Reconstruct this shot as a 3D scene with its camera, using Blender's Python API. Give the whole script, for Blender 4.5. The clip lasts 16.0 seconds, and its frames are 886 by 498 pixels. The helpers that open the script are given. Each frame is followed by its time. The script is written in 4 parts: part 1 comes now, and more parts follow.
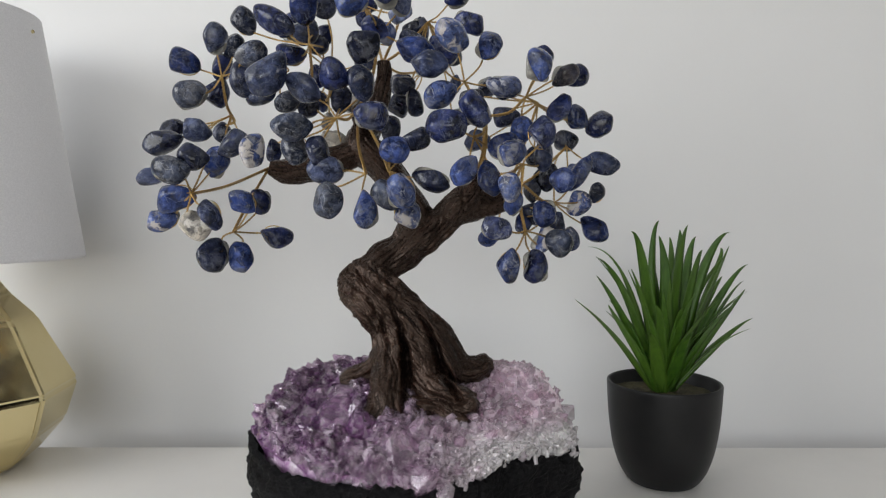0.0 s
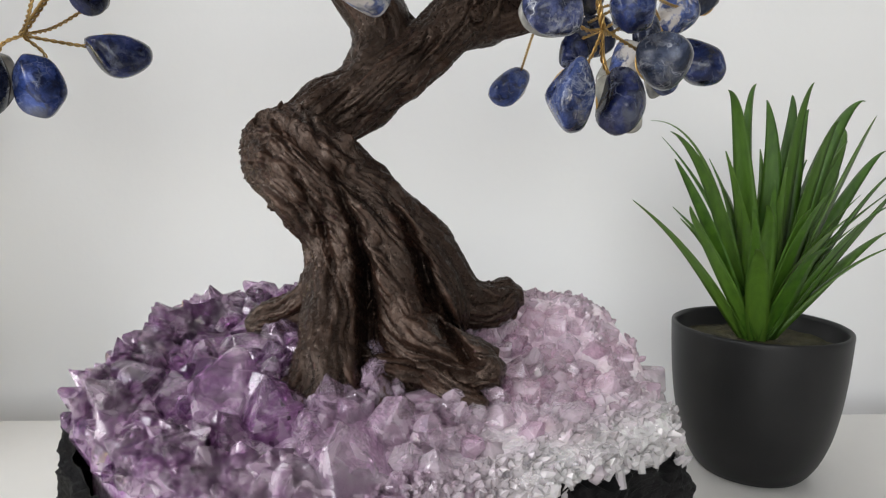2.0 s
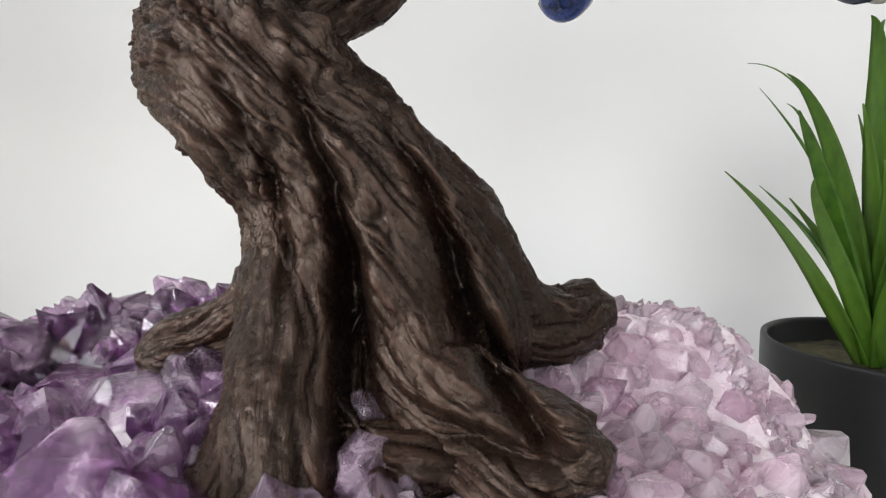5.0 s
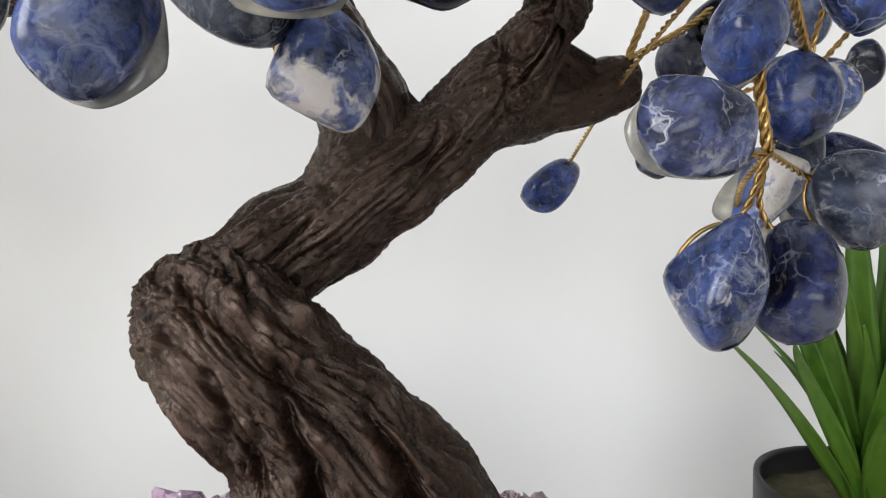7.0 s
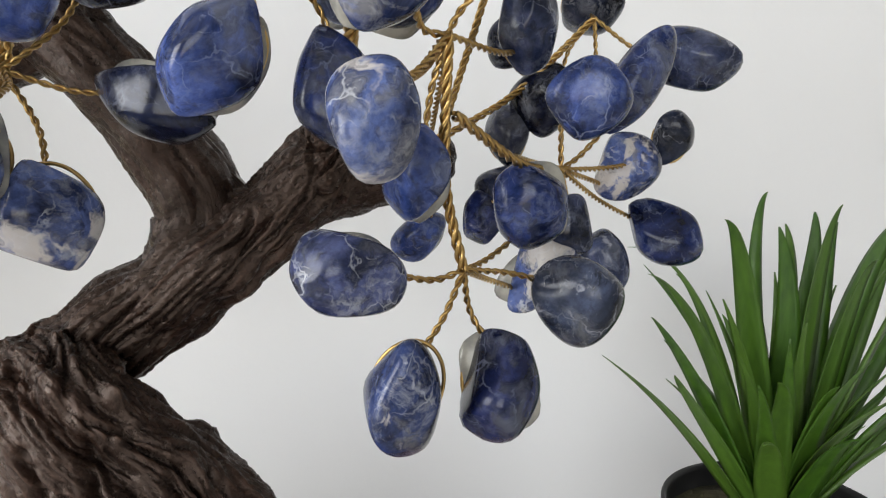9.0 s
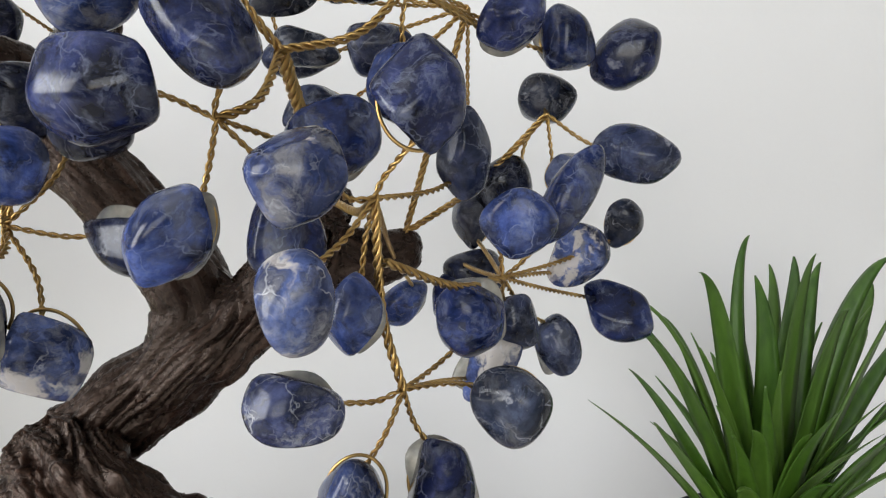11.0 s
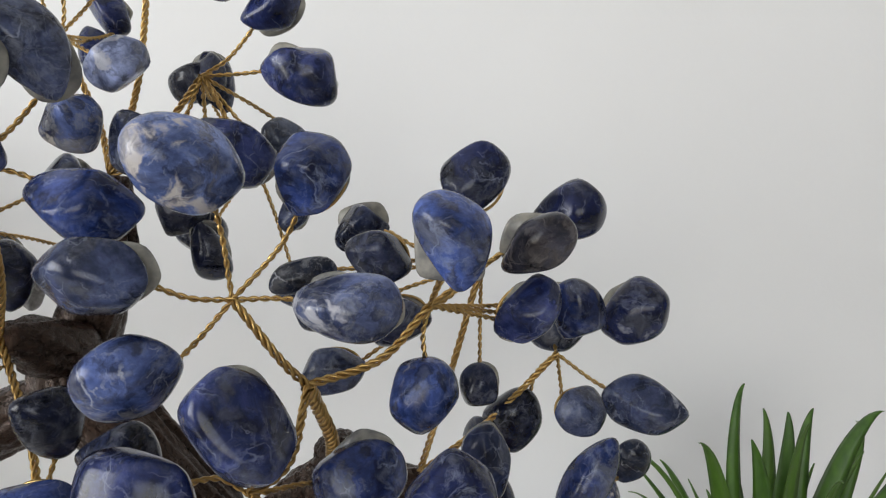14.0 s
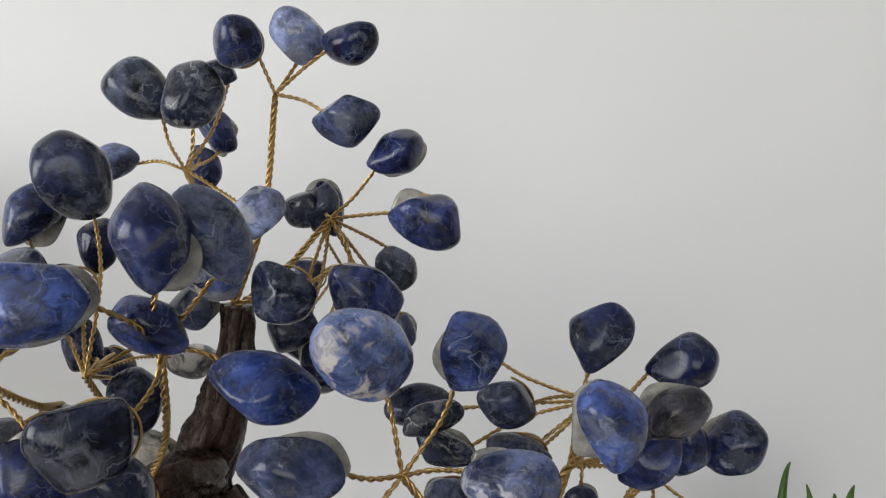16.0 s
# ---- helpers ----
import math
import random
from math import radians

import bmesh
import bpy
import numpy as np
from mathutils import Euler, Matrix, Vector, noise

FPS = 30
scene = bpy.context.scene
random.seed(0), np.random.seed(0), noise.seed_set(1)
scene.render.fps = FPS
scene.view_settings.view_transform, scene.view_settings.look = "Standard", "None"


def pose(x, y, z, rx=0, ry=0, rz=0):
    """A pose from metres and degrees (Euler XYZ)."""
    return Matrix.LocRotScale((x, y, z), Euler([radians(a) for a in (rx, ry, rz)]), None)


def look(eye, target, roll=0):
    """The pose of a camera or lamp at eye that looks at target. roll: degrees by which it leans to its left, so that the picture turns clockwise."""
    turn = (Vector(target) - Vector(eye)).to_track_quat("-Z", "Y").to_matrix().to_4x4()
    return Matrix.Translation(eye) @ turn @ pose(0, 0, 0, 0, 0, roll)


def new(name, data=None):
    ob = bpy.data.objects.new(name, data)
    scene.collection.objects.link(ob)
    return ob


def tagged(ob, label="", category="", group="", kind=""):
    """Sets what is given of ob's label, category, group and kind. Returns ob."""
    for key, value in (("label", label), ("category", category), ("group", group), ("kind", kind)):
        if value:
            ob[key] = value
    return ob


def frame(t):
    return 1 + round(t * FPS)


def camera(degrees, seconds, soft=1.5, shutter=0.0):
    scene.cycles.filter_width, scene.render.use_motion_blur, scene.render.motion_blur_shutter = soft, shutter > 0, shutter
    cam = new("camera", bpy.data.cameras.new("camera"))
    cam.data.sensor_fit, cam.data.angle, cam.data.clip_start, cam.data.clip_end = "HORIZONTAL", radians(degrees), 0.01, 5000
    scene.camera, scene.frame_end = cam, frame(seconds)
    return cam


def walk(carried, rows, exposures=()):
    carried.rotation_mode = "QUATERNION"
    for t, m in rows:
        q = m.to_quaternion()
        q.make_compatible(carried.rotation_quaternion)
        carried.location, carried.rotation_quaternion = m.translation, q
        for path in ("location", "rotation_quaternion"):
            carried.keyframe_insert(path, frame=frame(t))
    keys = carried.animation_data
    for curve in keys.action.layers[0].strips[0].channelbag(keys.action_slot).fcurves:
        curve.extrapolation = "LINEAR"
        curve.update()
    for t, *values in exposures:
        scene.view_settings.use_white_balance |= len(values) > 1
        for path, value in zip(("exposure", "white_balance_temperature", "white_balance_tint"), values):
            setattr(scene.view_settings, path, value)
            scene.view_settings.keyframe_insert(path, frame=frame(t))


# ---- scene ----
cam = camera(67.0, 16.0, soft=1.2)
ROWS = [
    (0.0, 0.0009, -0.0017, 0.2447, 87.23, -0.29, -0.69),
    (0.5, -0.0098, 0.0586, 0.2278, 86.87, -0.47, -1.16),
    (1.0, -0.0114, 0.1178, 0.2213, 85.81, -0.46, -1.63),
    (1.5, -0.0042, 0.1819, 0.2086, 84.22, -0.47, -2.24),
    (2.0, -0.0029, 0.2235, 0.1898, 82.44, -0.67, -2.82),
    (2.5, -0.0029, 0.2603, 0.1651, 80.91, -1.02, -3.35),
    (3.0, -0.0036, 0.2946, 0.1490, 79.62, -1.69, -3.76),
    (3.2, -0.0045, 0.3046, 0.1472, 79.16, -1.96, -3.88),
    (5.3, -0.0126, 0.3404, 0.1805, 82.59, -1.82, -3.79),
    (5.5, -0.0140, 0.3391, 0.1874, 83.11, -1.69, -3.69),
    (6.0, -0.0135, 0.3374, 0.2010, 83.93, -1.37, -3.47),
    (6.5, -0.0093, 0.3357, 0.2156, 84.53, -1.25, -3.28),
    (7.0, -0.0033, 0.3360, 0.2274, 84.68, -1.12, -2.93),
    (7.5, 0.0064, 0.3349, 0.2406, 84.46, -0.96, -2.51),
    (8.0, 0.0269, 0.3297, 0.2477, 84.21, -0.62, -1.80),
    (8.5, 0.0465, 0.3243, 0.2520, 83.49, -0.27, -1.17),
    (8.7, 0.0519, 0.3238, 0.2537, 83.10, -0.09, -0.77),
    (10.8, 0.0793, 0.3088, 0.2839, 82.20, 2.23, 2.40),
    (11.0, 0.0808, 0.3088, 0.2880, 82.24, 2.24, 2.47),
    (11.5, 0.0860, 0.3077, 0.3031, 82.17, 2.28, 2.66),
    (12.0, 0.0833, 0.3083, 0.3149, 81.83, 2.16, 2.46),
    (12.5, 0.0812, 0.3113, 0.3284, 81.95, 2.38, 2.19),
    (13.0, 0.0829, 0.3135, 0.3386, 81.86, 2.39, 1.85),
    (13.5, 0.0800, 0.3140, 0.3531, 81.81, 2.40, 1.64),
    (14.0, 0.0743, 0.3154, 0.3698, 81.87, 2.32, 1.09),
    (14.5, 0.0642, 0.3149, 0.3810, 81.89, 2.25, 0.70),
    (15.0, 0.0530, 0.3114, 0.3945, 81.90, 2.07, 0.33),
    (15.5, 0.0445, 0.3092, 0.4081, 81.89, 1.68, 0.00),
    (16.0, 0.0327, 0.3093, 0.4184, 81.65, 1.31, -0.11),
]
EXPOSURES = [(0.0, 0.05), (1.0, 0.32), (2.0, 0.55), (3.0, 0.80), (5.5, 0.80), (8.5, 0.6), (12.5, 0.47), (16.0, 0.16)]
walk(cam, [(t, pose(x, y, z, rx, ry, rz)) for t, x, y, z, rx, ry, rz in ROWS], EXPOSURES)

# ---- light ----
SUN_ELEV, SUN_ROT = radians(38), radians(200)
world = bpy.data.worlds.new("sky")
scene.world = world
world.use_nodes = True
wn = world.node_tree.nodes
sky = wn.new("ShaderNodeTexSky")
sky.sky_type, sky.sun_disc = "NISHITA", False
sky.sun_elevation, sky.sun_rotation = SUN_ELEV, SUN_ROT
wn["Background"].inputs["Strength"].default_value = 0.10
world.node_tree.links.new(sky.outputs["Color"], wn["Background"].inputs["Color"])


def window_light(name, eye, target, width, height, watts, colour):
    data = bpy.data.lights.new(name, "AREA")
    data.shape, data.size, data.size_y, data.energy, data.color = "RECTANGLE", width, height, watts, colour
    ob = new(name, data)
    ob.matrix_world = look(eye, target)
    return ob


window_light("daylight_behind", (-0.3, -2.42, 0.75), (-0.1, 0.5, 0.25), 2.0, 1.3, 17.5, (0.995, 1.0, 1.0))
window_light("daylight_left", (-1.93, -0.55, 0.75), (0.0, 0.45, 0.2), 1.3, 1.2, 31, (0.995, 1.0, 1.0))


# ---- materials ----
def material(name, roughness=0.5, metal=0.0):
    m = bpy.data.materials.new(name)
    m.use_nodes = True
    b = m.node_tree.nodes["Principled BSDF"]
    b.inputs["Roughness"].default_value, b.inputs["Metallic"].default_value = roughness, metal
    return m, m.node_tree.nodes, m.node_tree.links, b


def coords(nodes, links, scale=(1, 1, 1), per_object=False):
    tc, mp = nodes.new("ShaderNodeTexCoord"), nodes.new("ShaderNodeMapping")
    mp.inputs["Scale"].default_value = scale
    links.new(tc.outputs["Object"], mp.inputs["Vector"])
    if per_object:
        info, mul = nodes.new("ShaderNodeObjectInfo"), nodes.new("ShaderNodeMath")
        mul.operation = "MULTIPLY"
        mul.inputs[1].default_value = 37.0
        links.new(info.outputs["Random"], mul.inputs[0])
        links.new(mul.outputs[0], mp.inputs["Location"])
    return mp.outputs["Vector"]


def noise_tex(nodes, links, vec, scale, detail=4, rough=0.55, distort=0.0):
    n = nodes.new("ShaderNodeTexNoise")
    n.inputs["Scale"].default_value, n.inputs["Detail"].default_value = scale, detail
    n.inputs["Roughness"].default_value, n.inputs["Distortion"].default_value = rough, distort
    links.new(vec, n.inputs["Vector"])
    return n.outputs["Fac"]


def ramp(nodes, links, fac, stops, ease=False):
    r = nodes.new("ShaderNodeValToRGB")
    if ease:
        r.color_ramp.interpolation = "EASE"
    el = r.color_ramp.elements
    while len(el) < len(stops):
        el.new(0.5)
    for e, (p, c) in zip(el, stops):
        e.position = p
        e.color = (*c, 1) if not isinstance(c, float) else (c, c, c, 1)
    links.new(fac, r.inputs["Fac"])
    return r.outputs["Color"]


def mix(nodes, links, fac, a, b, mode="MIX"):
    m = nodes.new("ShaderNodeMix")
    m.data_type, m.blend_type = "RGBA", mode
    for value, slot in ((fac, 0), (a, 6), (b, 7)):
        if isinstance(value, (int, float)):
            m.inputs[slot].default_value = value
        elif isinstance(value, tuple):
            m.inputs[slot].default_value = (*value, 1)
        else:
            links.new(value, m.inputs[slot])
    return m.outputs[2]


def bump(nodes, links, b, height, strength, distance):
    k = nodes.new("ShaderNodeBump")
    k.inputs["Strength"].default_value, k.inputs["Distance"].default_value = strength, distance
    links.new(height, k.inputs["Height"])
    links.new(k.outputs["Normal"], b.inputs["Normal"])


def mat_plaster(name, colour, grain=180):
    m, n, l, b = material(name, 0.85)
    v = coords(n, l)
    tone = ramp(n, l, noise_tex(n, l, v, 3.0, 3), [(0.3, tuple(c * 0.965 for c in colour)), (0.7, colour)])
    l.new(tone, b.inputs["Base Color"])
    bump(n, l, b, noise_tex(n, l, v, grain, 5), 0.12, 0.001)
    return m


def mat_table():
    m, n, l, b = material("white_laminate", 0.38)
    v = coords(n, l)
    l.new(ramp(n, l, noise_tex(n, l, v, 6, 4), [(0.3, (0.74, 0.72, 0.69)), (0.7, (0.79, 0.77, 0.74))]), b.inputs["Base Color"])
    l.new(ramp(n, l, noise_tex(n, l, v, 40, 4), [(0.3, 0.34), (0.7, 0.46)]), b.inputs["Roughness"])
    bump(n, l, b, noise_tex(n, l, v, 900, 2), 0.04, 0.0003)
    return m


def mat_bark():
    """Painted resin bark: dark brown with fine grain along the limb, reddish streaks, and crease shade and ridge
    highlights put into the colour.
    """
    m, n, l, b = material("bark", 0.5)
    v = coords(n, l)
    attr, stretch = n.new("ShaderNodeAttribute"), n.new("ShaderNodeMapping")
    attr.attribute_name = "grain"
    stretch.inputs["Scale"].default_value = (1, 1, 0.11)
    l.new(attr.outputs["Vector"], stretch.inputs["Vector"])
    along = stretch.outputs["Vector"]
    big = noise_tex(n, l, v, 38, 4)
    fine = noise_tex(n, l, v, 420, 6, 0.65, 0.4)
    grain = noise_tex(n, l, along, 620, 5, 0.62, 0.6)
    streak = noise_tex(n, l, along, 190, 4, 0.6, 0.5)
    tone = ramp(n, l, big, [(0.28, (0.007, 0.0038, 0.0028)), (0.5, (0.019, 0.0083, 0.0054)), (0.72, (0.058, 0.0225, 0.0125))])
    tone = mix(n, l, ramp(n, l, streak, [(0.53, 0.0), (0.66, 0.60)]), tone, (0.085, 0.029, 0.016))
    tone = mix(n, l, ramp(n, l, grain, [(0.36, 0.75), (0.50, 0.0)]), tone, (0.003, 0.0024, 0.0022))
    # shade in creases and light on ridges, painted into the tone by pointiness
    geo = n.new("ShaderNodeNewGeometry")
    painted_relief = ramp(n, l, geo.outputs["Pointiness"], [(0.45, 0.0), (0.51, 0.30), (0.60, 1.0)])
    tone = mix(n, l, painted_relief, mix(n, l, 0.8, tone, (0.002, 0.0016, 0.0015)), mix(n, l, 0.36, tone, (0.100, 0.060, 0.042)))
    l.new(mix(n, l, fine, mix(n, l, 0.4, tone, (0.012, 0.009, 0.008)), tone), b.inputs["Base Color"])
    l.new(ramp(n, l, fine, [(0.3, 0.20), (0.7, 0.36)]), b.inputs["Roughness"])
    b.inputs["Specular IOR Level"].default_value = 0.42
    b.inputs["Specular Tint"].default_value = (1.0, 0.75, 0.62, 1)
    rough, deep = n.new("ShaderNodeBump"), n.new("ShaderNodeBump")
    rough.inputs["Strength"].default_value, rough.inputs["Distance"].default_value = 0.40, 0.0008
    deep.inputs["Strength"].default_value, deep.inputs["Distance"].default_value = 0.50, 0.0011
    l.new(fine, rough.inputs["Height"])
    l.new(grain, deep.inputs["Height"])
    l.new(rough.outputs["Normal"], deep.inputs["Normal"])
    l.new(deep.outputs["Normal"], b.inputs["Normal"])
    return m


def mat_brass():
    m, n, l, b = material("brass_wire", 0.28, 1.0)
    v = coords(n, l)
    l.new(ramp(n, l, noise_tex(n, l, v, 60, 3), [(0.3, (0.36, 0.22, 0.075)), (0.7, (0.62, 0.42, 0.16))]), b.inputs["Base Color"])
    return m


def mat_sodalite(name, deep, mid, pale, pale_amount, vein, vein_amount):
    """Polished sodalite: clouded blue, dark blotches, pale patches and a net of thin broken calcite veins."""
    m, n, l, b = material(name, 0.2)
    v = coords(n, l, (1, 1, 1), True)
    bend = n.new("ShaderNodeTexNoise")
    bend.inputs["Scale"].default_value, bend.inputs["Detail"].default_value = 130, 4
    l.new(v, bend.inputs["Vector"])
    wander, warp = n.new("ShaderNodeVectorMath"), n.new("ShaderNodeVectorMath")
    wander.operation, warp.operation = "MULTIPLY_ADD", "ADD"
    wander.inputs[1].default_value, wander.inputs[2].default_value = (0.013,) * 3, (-0.0065,) * 3
    l.new(bend.outputs["Color"], wander.inputs[0])
    l.new(v, warp.inputs[0])
    l.new(wander.outputs[0], warp.inputs[1])
    bent = warp.outputs[0]
    cloud = noise_tex(n, l, v, 85, 6, 0.62, 0.5)
    patch = noise_tex(n, l, bent, 60, 4, 0.55, 0.3)
    grain = noise_tex(n, l, v, 900, 3, 0.6)
    body = ramp(n, l, cloud, [(0.34, tuple(c * 0.55 for c in deep)), (0.49, mid), (0.66, tuple(min(1, c * 2.2 + 0.016) for c in mid))])
    blotch = ramp(n, l, noise_tex(n, l, bent, 150, 5, 0.6, 0.2), [(0.50, 0.0), (0.60, 0.75)])
    body = mix(n, l, blotch, body, tuple(c * 0.45 for c in deep))
    body = mix(n, l, ramp(n, l, grain, [(0.45, 0.0), (0.75, 0.35)]), body, deep)
    # each stone has its own depth of colour
    info, dice = n.new("ShaderNodeObjectInfo"), n.new("ShaderNodeTexWhiteNoise")
    dice.noise_dimensions = "1D"
    l.new(info.outputs["Random"], dice.inputs["W"])
    body = mix(n, l, 1.0, body, ramp(n, l, dice.outputs["Value"], [(0.0, (0.36, 0.38, 0.46)), (0.5, (0.80, 0.82, 0.86)), (1.0, (1.50, 1.42, 1.28))]), "MULTIPLY")
    # milky haze, then pale patches with ragged edges
    haze = ramp(n, l, noise_tex(n, l, bent, 75, 5, 0.6), [(0.50, 0.0), (0.70, 0.16 + 0.35 * pale_amount)], True)
    body = mix(n, l, haze, body, tuple(0.5 * p + 0.5 * q for p, q in zip(pale, vein)))
    lo = 0.70 - pale_amount * 0.30
    solid = ramp(n, l, patch, [(lo, 0.0), (lo + 0.06, 0.80)], True)
    solid = mix(n, l, ramp(n, l, blotch, [(0.2, 0.0), (0.9, 0.55)]), solid, (0.0, 0.0, 0.0))
    body = mix(n, l, solid, body, pale)
    mottle = ramp(n, l, noise_tex(n, l, bent, 240, 6, 0.68), [(0.48, 0.0), (0.64, 0.55)])
    where = ramp(n, l, noise_tex(n, l, v, 70, 3), [(0.44, 0.0), (0.62, min(1.0, 0.25 + vein_amount))])
    body = mix(n, l, mix(n, l, 1.0, mottle, where, "MULTIPLY"), body, tuple(0.7 * q for q in vein))
    # veins: edges of bent cells at two sizes, broken up, some soft and some crisp
    amount = None
    for size, wide, share in ((70, 0.026, 1.0), (170, 0.045, 0.8)):
        cells = n.new("ShaderNodeTexVoronoi")
        cells.feature = "DISTANCE_TO_EDGE"
        cells.inputs["Scale"].default_value = size
        l.new(bent, cells.inputs["Vector"])
        edge = ramp(n, l, cells.outputs["Distance"], [(0.0, 1.0), (wide * 0.35, 0.75), (wide, 0.0)], True)
        gate = ramp(n, l, noise_tex(n, l, v, size * 0.9 + 9, 4, 0.62), [(0.50, 0.0), (0.70, min(0.85, vein_amount * 1.15 * share))])
        lines = mix(n, l, 1.0, edge, gate, "MULTIPLY")
        amount = lines if amount is None else mix(n, l, 1.0, amount, lines, "LIGHTEN")
    body = mix(n, l, amount, body, vein)
    l.new(body, b.inputs["Base Color"])
    l.new(ramp(n, l, cloud, [(0.3, 0.16), (0.7, 0.27)]), b.inputs["Roughness"])
    b.inputs["Specular IOR Level"].default_value = 0.27
    b.inputs["Coat Weight"].default_value, b.inputs["Coat Roughness"].default_value = 0.08, 0.08
    bump(n, l, b, noise_tex(n, l, v, 130, 3), 0.10, 0.0006)
    return m


def by_place(nodes, links, axis, low, high):
    """A 0 to 1 blend along one world axis."""
    geo, sep, rng = nodes.new("ShaderNodeNewGeometry"), nodes.new("ShaderNodeSeparateXYZ"), nodes.new("ShaderNodeMapRange")
    links.new(geo.outputs["Position"], sep.inputs[0])
    links.new(sep.outputs[axis], rng.inputs["Value"])
    rng.inputs["From Min"].default_value, rng.inputs["From Max"].default_value = low, high
    rng.interpolation_type = "SMOOTHSTEP"
    return rng.outputs["Result"], geo.outputs["Position"]


def mat_amethyst(name, per_object, polish=0.06, glass=1.0):
    m, n, l, b = material(name, 0.12)
    side, where = by_place(n, l, 0, -0.085, 0.055)
    low, _ = by_place(n, l, 2, 0.106, 0.094)
    right, _ = by_place(n, l, 0, -0.02, 0.05)
    cloud = noise_tex(n, l, where, 75, 5, 0.6, 0.4)
    fleck = noise_tex(n, l, where, 330, 5, 0.7)
    tint = mix(n, l, side, (0.57, 0.28, 0.59), (0.91, 0.70, 0.81))
    tint = mix(n, l, ramp(n, l, cloud, [(0.42, 0.0), (0.62, 0.75)]), tint, (0.95, 0.82, 0.91))
    tint = mix(n, l, mix(n, l, 1.0, low, right, "MULTIPLY"), tint, (0.95, 0.92, 0.92))
    tint = mix(n, l, ramp(n, l, fleck, [(0.58, 0.0), (0.70, 0.85)]), tint, (0.94, 0.84, 0.92))
    if per_object:
        info = n.new("ShaderNodeObjectInfo")
        tint = mix(n, l, ramp(n, l, info.outputs["Random"], [(0.0, 0.0), (0.6, 0.05), (1.0, 0.30)]), tint, (0.82, 0.74, 0.82))
        dark = ramp(n, l, info.outputs["Random"], [(0.0, 0.80), (0.55, 0.0)])
        tint = mix(n, l, dark, tint, mix(n, l, side, (0.30, 0.12, 0.36), (0.74, 0.48, 0.64)))
    milk = noise_tex(n, l, where, 120, 6, 0.65, 0.8)
    white = mix(n, l, 1.0, low, right, "MULTIPLY")
    clear = mix(n, l, ramp(n, l, milk, [(0.48, 0.0), (0.60, 0.75)]), mix(n, l, side, (0.92 * glass,) * 3, (0.74 * glass,) * 3), (0.58 * glass,) * 3)
    tint = mix(n, l, ramp(n, l, milk, [(0.50, 0.0), (0.62, 0.50)]), tint, (0.95, 0.81, 0.90))
    l.new(mix(n, l, white, clear, (0.62, 0.62, 0.62)), b.inputs["Transmission Weight"])
    l.new(tint, b.inputs["Base Color"])
    l.new(ramp(n, l, fleck, [(0.45, polish), (0.75, polish + 0.12)]), b.inputs["Roughness"])
    b.inputs["IOR"].default_value = 1.54
    bump(n, l, b, noise_tex(n, l, where, 160, 4), 0.06, 0.0008)
    return m


def mat_rock():
    m, n, l, b = material("black_basalt", 0.62)
    v = coords(n, l)
    a = noise_tex(n, l, v, 330, 8, 0.72)
    l.new(ramp(n, l, a, [(0.34, (0.002, 0.002, 0.0025)), (0.52, (0.010, 0.0095, 0.011)), (0.72, (0.034, 0.032, 0.034))]), b.inputs["Base Color"])
    l.new(ramp(n, l, a, [(0.3, 0.35), (0.7, 0.72)]), b.inputs["Roughness"])
    b.inputs["Specular IOR Level"].default_value = 0.18
    bump(n, l, b, a, 1.0, 0.010)
    return m


def mat_pot():
    m, n, l, b = material("black_pot_plastic", 0.42)
    v = coords(n, l)
    l.new(ramp(n, l, noise_tex(n, l, v, 35, 3), [(0.3, (0.009, 0.009, 0.0095)), (0.7, (0.013, 0.013, 0.0135))]), b.inputs["Base Color"])
    b.inputs["Specular IOR Level"].default_value = 0.3
    bump(n, l, b, noise_tex(n, l, v, 1400, 3), 0.06, 0.0003)
    return m


def mat_soil():
    m, n, l, b = material("soil", 0.85)
    v = coords(n, l)
    l.new(ramp(n, l, noise_tex(n, l, v, 60, 5), [(0.3, (0.018, 0.015, 0.008)), (0.7, (0.085, 0.075, 0.030))]), b.inputs["Base Color"])
    bump(n, l, b, noise_tex(n, l, v, 300, 5), 0.8, 0.003)
    return m


def mat_leaf():
    m, n, l, b = material("leaf", 0.42)
    v = coords(n, l, (1, 1, 0.15), True)
    info = n.new("ShaderNodeObjectInfo")
    streak = noise_tex(n, l, v, 240, 3)
    tone = ramp(n, l, streak, [(0.3, (0.026, 0.080, 0.006)), (0.7, (0.062, 0.150, 0.012))])
    tone = mix(n, l, ramp(n, l, info.outputs["Random"], [(0.0, 0.0), (1.0, 0.5)]), tone, (0.105, 0.190, 0.026))
    l.new(tone, b.inputs["Base Color"])
    b.inputs["Subsurface Weight"].default_value = 0.0
    bump(n, l, b, streak, 0.15, 0.0006)
    return m


def mat_gold():
    m, n, l, b = material("gold_glaze", 0.2, 1.0)
    v = coords(n, l)
    l.new(ramp(n, l, noise_tex(n, l, v, 12, 3), [(0.3, (0.74, 0.62, 0.32)), (0.7, (0.80, 0.69, 0.40))]), b.inputs["Base Color"])
    l.new(ramp(n, l, noise_tex(n, l, v, 30, 3), [(0.3, 0.07), (0.7, 0.15)]), b.inputs["Roughness"])
    return m


